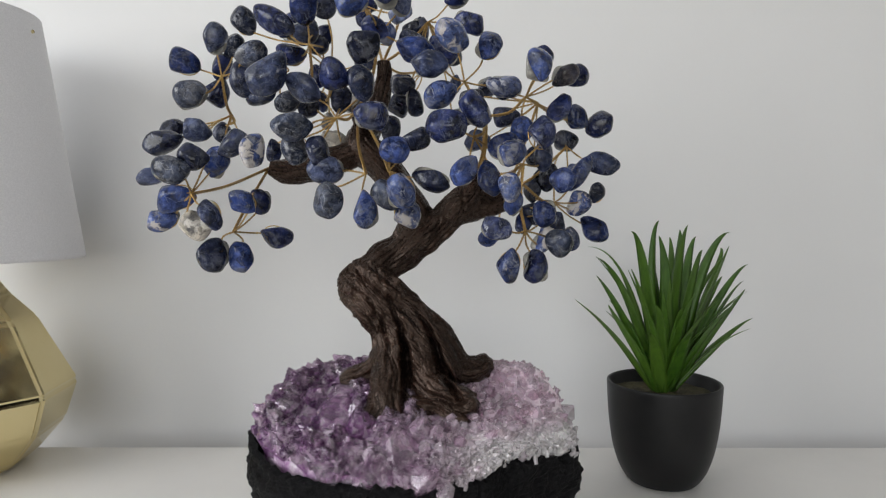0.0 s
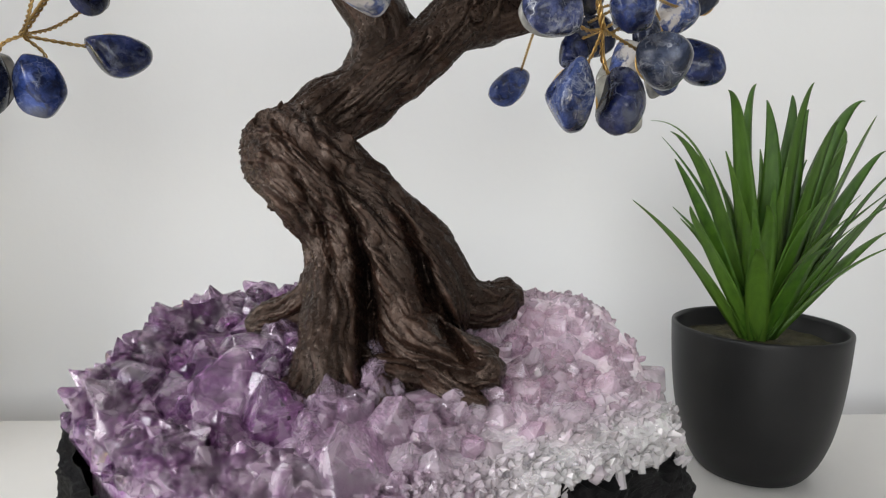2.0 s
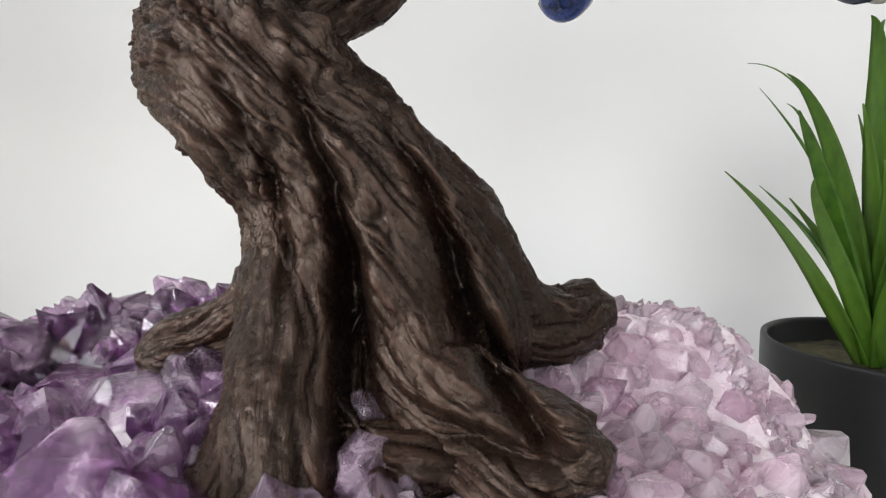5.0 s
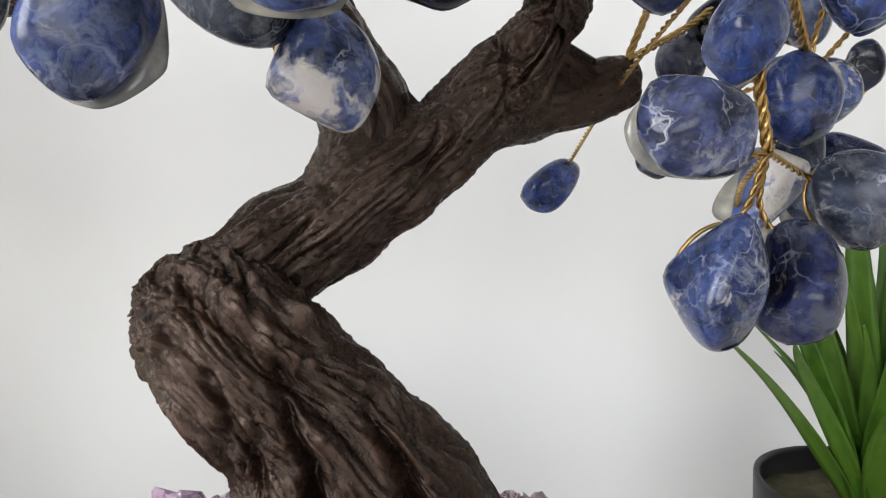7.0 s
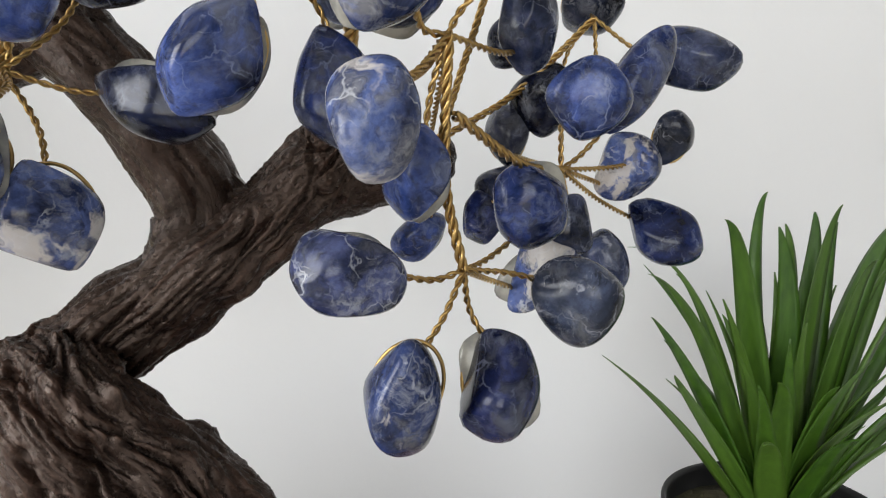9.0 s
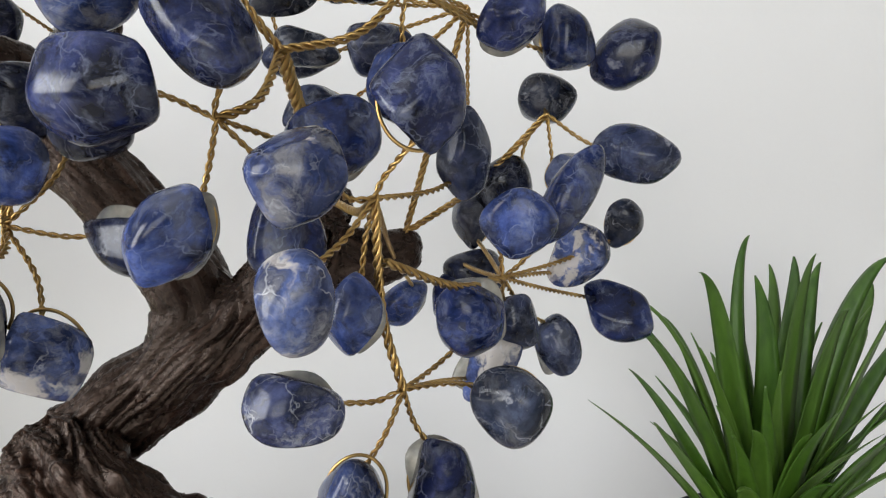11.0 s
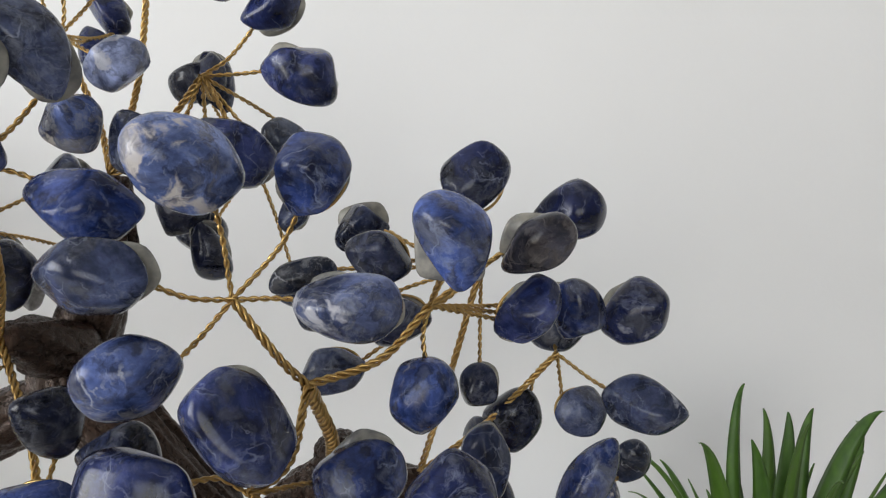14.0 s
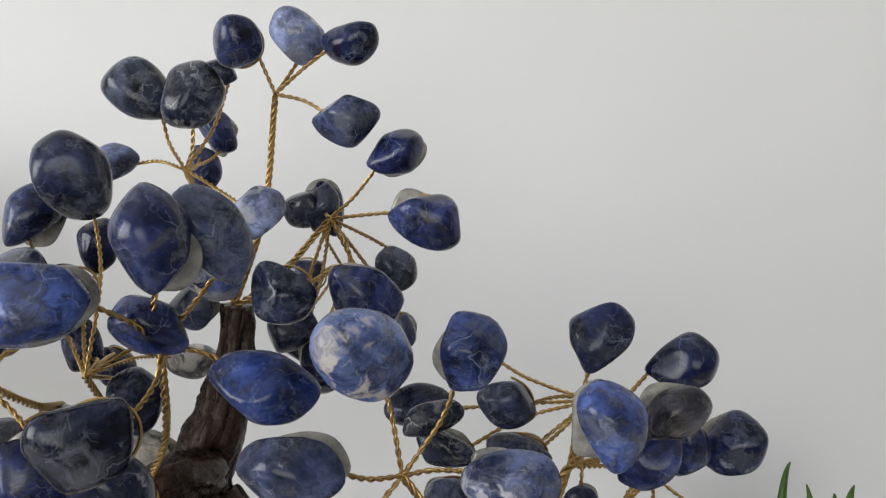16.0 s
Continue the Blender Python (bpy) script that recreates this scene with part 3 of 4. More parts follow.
def swell(centre, r0, ways, limbs, blend):
    """How far each way out of a limb's middle must bulge to blend into the limbs that leave it."""
    ways = np.array(ways)
    out = np.zeros(len(ways))
    if not limbs:
        return out
    steps = np.linspace(-0.001, 0.012, 27)
    p = np.array(centre)[None, None] + ways[:, None] * (r0 + steps)[None, :, None]
    near = np.full(p.shape[:2], 9.0)
    for rows in limbs:
        for q0, q1 in zip(rows, rows[1:]):
            c0, c1 = np.array(q0[:3]), np.array(q1[:3])
            t = np.clip(((p - c0) @ (c1 - c0)) / ((c1 - c0) @ (c1 - c0)), 0, 1)
            near = np.minimum(near, np.linalg.norm(p - c0 - t[..., None] * (c1 - c0), axis=2) - (q0[3] + (q1[3] - q0[3]) * t))
    here = steps[None].repeat(len(ways), 0)
    h = np.clip(0.5 + 0.5 * (near - here) / blend, 0, 1)
    merged = near * (1 - h) + here * h - blend * h * (1 - h)
    inside = merged < 0
    last = np.where(inside.any(1), inside.shape[1] - 1 - inside[:, ::-1].argmax(1), 0)
    return np.maximum(0.0, steps[last]) * 0.9


# the deep folds between the roots: x, z, depth
FOLDS = [
    [(-0.0330, 0.1860, 0.0015), (-0.0242, 0.1650, 0.0050), (-0.0200, 0.1480, 0.0120), (-0.0187, 0.1300, 0.0140), (-0.0185, 0.1100, 0.0120)],
    [(-0.0120, 0.1760, 0.0010), (-0.0026, 0.1614, 0.0060), (0.0013, 0.1519, 0.0100), (0.0064, 0.1364, 0.0120), (0.0124, 0.1265, 0.0120), (0.0190, 0.1180, 0.0060)],
    [(-0.0470, 0.1850, 0.0020), (-0.0380, 0.1700, 0.0030), (-0.0330, 0.1500, 0.0028), (-0.0330, 0.1300, 0.0015)],
]


def fold(x, z):
    """How deep the front of the trunk is folded in at x, z."""
    deep = 0.0
    for line in FOLDS:
        for (x0, z0, d0), (x1, z1, d1) in zip(line, line[1:]):
            t = min(1.0, max(0.0, ((x - x0) * (x1 - x0) + (z - z0) * (z1 - z0)) / ((x1 - x0) ** 2 + (z1 - z0) ** 2)))
            d = d0 + (d1 - d0) * t
            gap = math.hypot(x - x0 - t * (x1 - x0), z - z0 - t * (z1 - z0)) / (0.0013 + 0.12 * d)
            deep = max(deep, 1.35 * d * math.exp(-gap ** 2))
    return deep


def limb(rows, sides, pace, seed, lobes=(), rough=1.0, cap=True, twist=5.0, gnarl=0.25, fillet=(), blend=0.010, flat=1.0):
    """A bark-covered limb along rows of x, y, z, radius."""
    length = sum(math.dist(a[:3], b[:3]) for a, b in zip(rows, rows[1:]))
    line = spline(rows, max(3, int(length / pace / (len(rows) - 1))))
    path, rad = line[:, :3], line[:, 3]
    _, a, b = frames_along(path)
    s = np.concatenate([[0], np.cumsum(np.linalg.norm(np.diff(path, axis=0), axis=1))])
    start = len(trunk_v)
    for k in range(len(path)):
        r0 = rad[k]
        bulge = swell(path[k], r0, [a[k] * math.cos(2 * math.pi * j / sides) + b[k] * math.sin(2 * math.pi * j / sides) for j in range(sides)], fillet, blend)
        knot = gnarl * (0.4 + 1.6 * math.exp(-((s[k] - s[-1] + 0.022) / 0.022) ** 2))
        for j in range(sides):
            w = 2 * math.pi * j / sides
            u = w + s[k] * twist
            cx, sy = math.cos(u) * r0, math.sin(u) * r0
            sway = noise.noise((cx * 55, sy * 55, s[k] * 45 + seed)) * (0.40 + 0.8 * knot)
            ridge = min(1.0, abs(noise.noise((cx * 130 + sway, sy * 130 - sway, s[k] * 9 + seed * 7)) * 4.5))
            rill = min(1.0, abs(noise.noise((cx * 330 + sway * 2.4, sy * 330 - sway * 2.0, s[k] * 17 + seed * 3)) * 3.6))
            lump = noise.noise((cx * 75, sy * 75, s[k] * 75 + seed))
            crack = max(0.0, noise.noise((cx * 110, sy * 110, s[k] * 13 + seed * 5)) - 0.22)
            chip = max(0.0, noise.noise((cx * 240, sy * 240, s[k] * 190 + seed * 11)) - 0.30)
            cut = max(0.0, 1 - 10 * abs(noise.noise((cx * 150 + sway, sy * 150 - sway, s[k] * 11 + seed * 4)))) * max(0.0, min(1.0, 0.25 + 2.2 * noise.noise((cx * 60, sy * 60, s[k] * 38 + seed * 2))))
            d = rough * (-0.0021 * cut + knot * 0.0036 * chip + 0.0012 * (ridge - 0.3) + 0.00070 * (rill - 0.2) + 0.0018 * lump - 0.0070 * crack + 0.0004 * noise.noise((cx * 1500, sy * 1500, s[k] * 700)))
            wide = 1.0
            for at, deep, span in lobes:
                gap = (u - at + math.pi) % (2 * math.pi) - math.pi
                wide -= deep * math.exp(-(gap / span) ** 2)
            r = max(0.15 * r0, r0 * wide + bulge[j] + d * min(1.0, r0 / 0.008))
            spot = path[k] + r * (a[k] * math.cos(w) + b[k] * math.sin(w))
            spot[1] = path[k][1] + (spot[1] - path[k][1]) * flat
            if spot[1] < path[k][1] and spot[2] < 0.19:
                spot[1] += fold(spot[0] + 0.0012 * noise.noise((spot[2] * 130, seed, 3.0)), spot[2]) * min(1.0, (path[k][1] - spot[1]) / (0.5 * r0))
            trunk_v.append(Vector(spot) - BASE)
            trunk_g.append((cx, sy, s[k] + seed * 0.37))
    for k in range(len(path) - 1):
        for j in range(sides):
            i = (j + 1) % sides
            trunk_f.append((start + k * sides + j, start + k * sides + i, start + (k + 1) * sides + i, start + (k + 1) * sides + j))
    if cap:
        for k, flip in ((0, 1), (len(path) - 1, 0)):
            mid = len(trunk_v)
            trunk_v.append(Vector(path[k]) - BASE)
            trunk_g.append((0.0, 0.0, s[k] + seed * 0.37))
            for j in range(sides):
                q = (start + k * sides + j, start + k * sides + (j + 1) % sides)
                trunk_f.append((q[1], q[0], mid) if flip else (q[0], q[1], mid))


# roots: left, right, front right, front left
ROOTS = [
    [(-0.0240, 0.512, 0.1560, 0.004), (-0.0320, 0.505, 0.1440, 0.0100), (-0.0400, 0.501, 0.1320, 0.0104), (-0.0520, 0.499, 0.1250, 0.0086), (-0.0620, 0.498, 0.1225, 0.0066), (-0.0695, 0.497, 0.1200, 0.0035)],
    [(-0.0120, 0.513, 0.1740, 0.004), (-0.0035, 0.505, 0.1570, 0.0095), (0.0070, 0.501, 0.1420, 0.0102), (0.0200, 0.501, 0.1295, 0.0100), (0.0330, 0.504, 0.1290, 0.0094), (0.0405, 0.506, 0.1320, 0.0080), (0.0460, 0.506, 0.1330, 0.0040)],
    [(-0.0140, 0.515, 0.1780, 0.004), (-0.0100, 0.504, 0.1580, 0.0110), (-0.0060, 0.492, 0.1390, 0.0132), (-0.0010, 0.479, 0.1225, 0.0130), (0.0130, 0.465, 0.1155, 0.0096), (0.0235, 0.458, 0.1145, 0.0078), (0.0305, 0.454, 0.1135, 0.0040)],
    [(-0.0330, 0.516, 0.1780, 0.004), (-0.0305, 0.507, 0.1600, 0.0112), (-0.0302, 0.496, 0.1420, 0.0136), (-0.0300, 0.482, 0.1240, 0.0148), (-0.0315, 0.469, 0.1080, 0.0150), (-0.0330, 0.460, 0.0960, 0.0125), (-0.0340, 0.456, 0.0880, 0.006)],
]
STUB = [(0.0150, 0.537, 0.2450, 0.004), (0.0245, 0.5345, 0.2490, 0.0088), (0.0360, 0.5325, 0.2525, 0.0090), (0.0470, 0.5310, 0.2550, 0.0087), (0.0560, 0.5300, 0.2580, 0.0078), (0.0608, 0.5300, 0.2600, 0.0056), (0.0630, 0.5300, 0.2605, 0.0020)]
FORK = [(-0.0240, 0.526, 0.2170, 0.005), (-0.0175, 0.526, 0.2310, 0.0117), (-0.0150, 0.527, 0.2435, 0.0126), (-0.0232, 0.527, 0.2605, 0.0128)]
# lower trunk up to the sharp knee, then the arm to the fork
limb([(-0.0085, 0.503, 0.092, 0.033), (-0.0070, 0.500, 0.118, 0.0300), (-0.0062, 0.497, 0.1345, 0.0282), (-0.0148, 0.495, 0.1500, 0.0260), (-0.0270, 0.497, 0.1670, 0.0216),
      (-0.0420, 0.498, 0.1830, 0.0200), (-0.0530, 0.505, 0.1922, 0.0184), (-0.0611, 0.511, 0.1982, 0.0146), (-0.0658, 0.514, 0.2022, 0.0090), (-0.0675, 0.514, 0.2040, 0.0030)],
     300, 0.0006, 1.0, ((0.4, 0.07, 0.16), (1.9, 0.09, 0.15), (3.4, 0.10, 0.16), (5.0, 0.08, 0.16)), rough=1.4, gnarl=0.9, fillet=ROOTS, flat=0.78)
limb([(-0.0640, 0.516, 0.1940, 0.004), (-0.0572, 0.517, 0.1963, 0.0122), (-0.0442, 0.521, 0.2043, 0.0140), (-0.0285, 0.525, 0.2155, 0.0143), (-0.0090, 0.525, 0.2295, 0.0138), (0.0075, 0.527, 0.2425, 0.0110),
      (0.0183, 0.5255, 0.2542, 0.0105), (0.0271, 0.5240, 0.2618, 0.0091), (0.0338, 0.518, 0.2717, 0.0078), (0.0350, 0.512, 0.2790, 0.0064), (0.0352, 0.508, 0.2830, 0.0028)], 190, 0.0006, 2.0, rough=1.4, fillet=[STUB, FORK], blend=0.007)
# the left limb, its leader and its stubs
limb(FORK + [(-0.0385, 0.525, 0.2810, 0.0116), (-0.0550, 0.528, 0.2980, 0.0126), (-0.0530, 0.531, 0.3120, 0.0110),
      (-0.0455, 0.534, 0.3310, 0.0086), (-0.0420, 0.536, 0.3480, 0.0070), (-0.0390, 0.537, 0.3670, 0.0052)], 90, 0.0010, 3.0)
limb([(-0.0430, 0.527, 0.2990, 0.006), (-0.0680, 0.525, 0.2910, 0.0098), (-0.0900, 0.522, 0.2840, 0.0105), (-0.1100, 0.517, 0.2780, 0.0092), (-0.1260, 0.514, 0.2810, 0.0050)], 80, 0.0010, 4.0)
limb([(-0.0500, 0.531, 0.3050, 0.006), (-0.0515, 0.517, 0.3135, 0.0085), (-0.0540, 0.505, 0.3200, 0.0074), (-0.0560, 0.496, 0.3235, 0.0048)], 70, 0.0011, 5.0)
# the stub of the right limb
limb(STUB, 100, 0.0008, 7.0, rough=0.6)
for n, rows in enumerate(ROOTS):
    limb(rows, 130, 0.0006, 8.0 + n, rough=1.1, twist=9.0, gnarl=0.12)
for n, rows in enumerate([
        [(-0.0360, 0.470, 0.106, 0.004), (-0.0230, 0.466, 0.1075, 0.0085), (-0.0080, 0.466, 0.1080, 0.0088), (0.0080, 0.465, 0.1070, 0.005)],
        [(-0.0280, 0.474, 0.124, 0.006), (-0.0200, 0.462, 0.1110, 0.0068), (-0.0130, 0.454, 0.1035, 0.0056), (-0.0090, 0.449, 0.0990, 0.003)],
        [(-0.0330, 0.476, 0.122, 0.006), (-0.0400, 0.466, 0.1100, 0.0066), (-0.0440, 0.459, 0.1020, 0.0052), (-0.0460, 0.455, 0.0960, 0.003)],
        [(0.0060, 0.476, 0.121, 0.006), (0.0150, 0.472, 0.1190, 0.0064), (0.0240, 0.469, 0.1180, 0.0050), (0.0310, 0.467, 0.1170, 0.0022)],
        [(0.0000, 0.470, 0.114, 0.006), (0.0100, 0.457, 0.1090, 0.0060), (0.0180, 0.450, 0.1065, 0.0045), (0.0240, 0.446, 0.1050, 0.0020)]]):
    limb(rows, 90, 0.0008, 14.0 + n, gnarl=0.12, rough=1.1)
trunk_mesh = mesh_of("trunk", trunk_v, trunk_f)
trunk_mesh.attributes.new("grain", "FLOAT_VECTOR", "POINT").data.foreach_set("vector", np.array(trunk_g).ravel())
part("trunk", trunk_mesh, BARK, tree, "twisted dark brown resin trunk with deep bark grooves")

# tumbled stones on twisted brass wire
ball = bmesh.new()
bmesh.ops.create_icosphere(ball, subdivisions=4, radius=1.0)
BALL_V = np.array([v.co[:] for v in ball.verts])
BALL_F = [tuple(v.index for v in f.verts) for f in ball.faces]
ball.free()
stone_rng = np.random.RandomState(5)


def stone_mesh(a, b, c, taper):
    """A tumbled pebble: a polytope with well-rounded edges, tapered along its length."""
    k = stone_rng.randint(6, 11)
    n = stone_rng.normal(size=(k, 3))
    n /= np.linalg.norm(n, axis=1)[:, None]
    n = np.vstack([n, -n[: k // 2], BALL_V[:42]])
    h = np.concatenate([stone_rng.uniform(0.68, 1.0, k), stone_rng.uniform(0.85, 1.05, k // 2), np.full(42, 1.12)])
    hard = stone_rng.uniform(5.5, 12.0)
    q = np.maximum(BALL_V @ (n / h[:, None]).T, 0)
    v = BALL_V * ((q ** hard).sum(1) ** (-1 / hard))[:, None]
    lo, hi = v.min(0), v.max(0)
    v = (v - (lo + hi) / 2) / ((hi - lo) / 2)
    v[:, 1:] *= (1 - taper * v[:, :1])
    v[:, 2] /= np.abs(v[:, 2]).max()
    v[:, 1] /= np.abs(v[:, 1]).max()
    return mesh_of("stone", v * (a, c, b), BALL_F)


def spray(root, joint, stones):
    """A twisted wire from the branch to a joint, and from it a wire to each stone: x, y, z, half length and half width in mm, lean, kind."""
    wv, wf = [], []
    root, joint = Vector(root), Vector(joint)
    mid = (root + joint) / 2 + Vector((stone_rng.uniform(-0.004, 0.004), stone_rng.uniform(-0.004, 0.004), -0.004))
    twisted_wire(wv, wf, [root, mid, joint], 0.00050 if stones else 0.00085, 3 if stones else 4, 0.0085 if stones else 0.0100)
    holder = new("wire_spray", bpy.data.meshes.new("wire_spray"))
    holder.parent = tree
    for x, y, z, a, b, lean, kind in stones:
        a, b = a * 0.00106, b * 0.00106
        c = min(0.98 * b, 0.45 * b + 0.36 * a)
        place = Vector((x, y, z))
        way = joint - place
        turn = Matrix.Rotation(-radians(lean), 3, "Y") @ Euler((stone_rng.uniform(-0.2, 0.2), 0, stone_rng.uniform(-0.22, 0.22))).to_matrix()
        along = (turn.transposed() @ way).x
        ob = part("stone", stone_mesh(a, b, c, math.copysign(stone_rng.uniform(0.03, 0.24), along)), STONE[kind], holder, WORDS[kind])
        ob.matrix_local = Matrix.Translation(place - BASE) @ turn.to_4x4()
        if stone_rng.rand() < 0.38:
            # the flat pad of glue that holds the wire to the back
            off = turn @ Vector((stone_rng.uniform(-0.1, 0.1) * a, 0.62 * c, stone_rng.uniform(-0.1, 0.1) * b))
            pad = part("glue_pad", stone_mesh(a * 0.93, b * 0.93, c * 0.34, 0.05), GLUE, holder, "clear glue pad behind a stone")
            pad.matrix_local = Matrix.Translation(place + off - BASE) @ turn.to_4x4()
        # the wire meets the stone low on its back
        grip = place + turn @ Vector((math.copysign(0.55 * a, along), 0.62 * c, 0))
        bend = (joint + grip) / 2 + Vector((stone_rng.uniform(-0.003, 0.003), stone_rng.uniform(0.0, 0.004), stone_rng.uniform(-0.003, 0.002)))
        twisted_wire(wv, wf, [joint, bend, grip], 0.00038, 2, 0.0054)
        if stone_rng.rand() < 0.42:
            w = np.linspace(-1.9, 1.9, 26)
            side = math.copysign(1.0, along)
            loop = np.stack([side * np.cos(w) * a * 0.84, np.full(26, 0.56 * c), np.sin(w) * b * 0.84], 1) @ np.array(turn).T + np.array(place)
            wire_tube(wv, wf, loop, 0.00045)
    holder.data.from_pydata([tuple(Vector(v) - BASE) for v in wv], [], wf)
    holder.data.polygons.foreach_set("use_smooth", [True] * len(wf))
    holder.data.materials.append(BRASS)
    tagged(holder, "twisted brass wire spray")


spray((-0.155, 0.525, 0.318), (-0.157, 0.500, 0.347), [
    (-0.188, 0.512, 0.360, 11.5, 9.0, -20, 'blue'),
    (-0.161, 0.497, 0.375, 11.5, 8.2, 80, 'slate'),
    (-0.168, 0.536, 0.362, 10.6, 7.5, 85, 'navy'),
    (-0.182, 0.503, 0.335, 12.5, 9.7, 10, 'grey'),
    (-0.172, 0.537, 0.343, 11.1, 8.9, 60, 'navy'),
    (-0.133, 0.492, 0.361, 11.7, 8.5, 15, 'grey'),
    (-0.159, 0.536, 0.379, 9.3, 7.9, 80, 'grey')])
spray((-0.100, 0.530, 0.335), (-0.087, 0.472, 0.364), [
    (-0.114, 0.482, 0.383, 16.2, 8.9, -42, 'navy'),
    (-0.092, 0.477, 0.391, 11.7, 9.8, 90, 'blue'),
    (-0.096, 0.507, 0.382, 10.0, 9.6, 0, 'slate'),
    (-0.107, 0.507, 0.366, 10.8, 8.3, 0, 'navy'),
    (-0.090, 0.525, 0.377, 8.2, 7.4, 0, 'dark'),
    (-0.069, 0.462, 0.342, 10.4, 10.1, 90, 'navy'),
    (-0.143, 0.507, 0.390, 10.6, 8.4, 100, 'grey')])
spray((-0.100, 0.530, 0.335), (-0.105, 0.475, 0.345), [
    (-0.110, 0.454, 0.340, 16.0, 11.6, 40, 'slate'),
    (-0.142, 0.508, 0.347, 12.9, 10.4, 100, 'dark'),
    (-0.130, 0.506, 0.335, 11.7, 7.1, 5, 'slate'),
    (-0.110, 0.506, 0.330, 9.2, 8.4, 0, 'grey')])
spray((-0.056, 0.496, 0.324), (-0.067, 0.462, 0.312), [
    (-0.090, 0.464, 0.333, 13.3, 8.4, -35, 'slate'),
    (-0.050, 0.464, 0.336, 12.0, 9.2, 95, 'slate'),
    (-0.041, 0.438, 0.310, 11.0, 9.1, 0, 'navy'),
    (-0.094, 0.445, 0.303, 13.3, 9.5, 0, 'grey'),
    (-0.078, 0.447, 0.288, 10.0, 8.5, 70, 'dark'),
    (-0.082, 0.551, 0.307, 10.1, 7.3, -30, 'cream'),
    (-0.098, 0.526, 0.329, 8.3, 7.8, 0, 'dark'),
    (-0.073, 0.527, 0.336, 10.9, 8.7, 80, 'dark'),
    (-0.096, 0.462, 0.291, 11.1, 9.6, 80, 'grey'),
    (-0.132, 0.555, 0.298, 9.7, 6.5, 95, 'navy')])
spray((-0.056, 0.496, 0.324), (-0.039, 0.472, 0.372), [
    (-0.035, 0.462, 0.400, 12.3, 8.7, 99, 'navy'),
    (-0.025, 0.476, 0.399, 13.1, 8.0, 109, 'slate'),
    (-0.041, 0.473, 0.376, 9.7, 7.0, -21, 'navy'),
    (-0.013, 0.469, 0.361, 13.3, 8.5, -5, 'blue'),
    (-0.046, 0.448, 0.357, 10.8, 9.4, 21, 'dark'),
    (-0.055, 0.449, 0.388, 10.8, 9.1, 4, 'blue')])
spray((0.034, 0.504, 0.281), (0.036, 0.472, 0.315), [])
spray((0.036, 0.472, 0.315), (0.021, 0.467, 0.338), [
    (-0.003, 0.453, 0.347, 12.0, 8.1, -6, 'slate'),
    (0.012, 0.467, 0.370, 12.3, 9.9, 114, 'light'),
    (0.039, 0.478, 0.366, 10.2, 8.6, 58, 'blue'),
    (0.004, 0.449, 0.326, 10.5, 9.2, -2, 'light'),
    (0.048, 0.466, 0.335, 11.9, 7.6, -7, 'pale')])
spray((0.036, 0.472, 0.315), (0.027, 0.451, 0.298), [
    (0.008, 0.439, 0.304, 13.1, 10.5, 0, 'navy'),
    (0.028, 0.445, 0.316, 12.2, 8.8, -60, 'navy'),
    (0.020, 0.438, 0.275, 10.9, 7.7, 50, 'blue'),
    (0.049, 0.466, 0.294, 10.6, 9.3, 43, 'blue'),
    (0.038, 0.458, 0.271, 12.2, 7.7, 104, 'blue')])
spray((0.036, 0.472, 0.315), (0.066, 0.484, 0.331), [
    (0.073, 0.465, 0.350, 10.9, 8.9, 86, 'blue'),
    (0.094, 0.483, 0.346, 9.7, 7.2, 13, 'brown'),
    (0.106, 0.510, 0.351, 10.7, 8.2, 18, 'navy'),
    (0.093, 0.498, 0.325, 10.4, 7.9, 33, 'navy'),
    (0.064, 0.484, 0.307, 9.5, 8.7, 88, 'blue'),
    (0.079, 0.505, 0.362, 10.7, 9.3, 78, 'navy'),
    (0.110, 0.515, 0.322, 8.9, 7.9, 108, 'blue'),
    (0.129, 0.524, 0.317, 11.2, 9.5, 28, 'navy')])
spray((0.058, 0.527, 0.264), (0.081, 0.525, 0.334), [
    (0.051, 0.506, 0.341, 9.4, 7.6, -32, 'dark'),
    (0.043, 0.531, 0.347, 8.5, 8.1, -2, 'slate'),
    (0.028, 0.509, 0.336, 9.5, 5.1, 3, 'grey'),
    (0.055, 0.510, 0.321, 9.9, 7.6, 8, 'dark'),
    (0.032, 0.515, 0.322, 10.1, 5.6, -14, 'grey'),
    (0.079, 0.530, 0.293, 7.4, 6.3, 88, 'dark'),
    (0.033, 0.516, 0.304, 9.9, 7.3, 8, 'slate')])
spray((0.058, 0.527, 0.264), (0.106, 0.536, 0.301), [
    (0.132, 0.523, 0.287, 12.9, 8.7, -12, 'slate'),
    (0.114, 0.536, 0.280, 8.9, 8.0, -2, 'slate'),
    (0.092, 0.540, 0.277, 10.0, 9.4, 38, 'dark'),
    (0.107, 0.546, 0.307, 9.6, 8.7, 0, 'grey')])
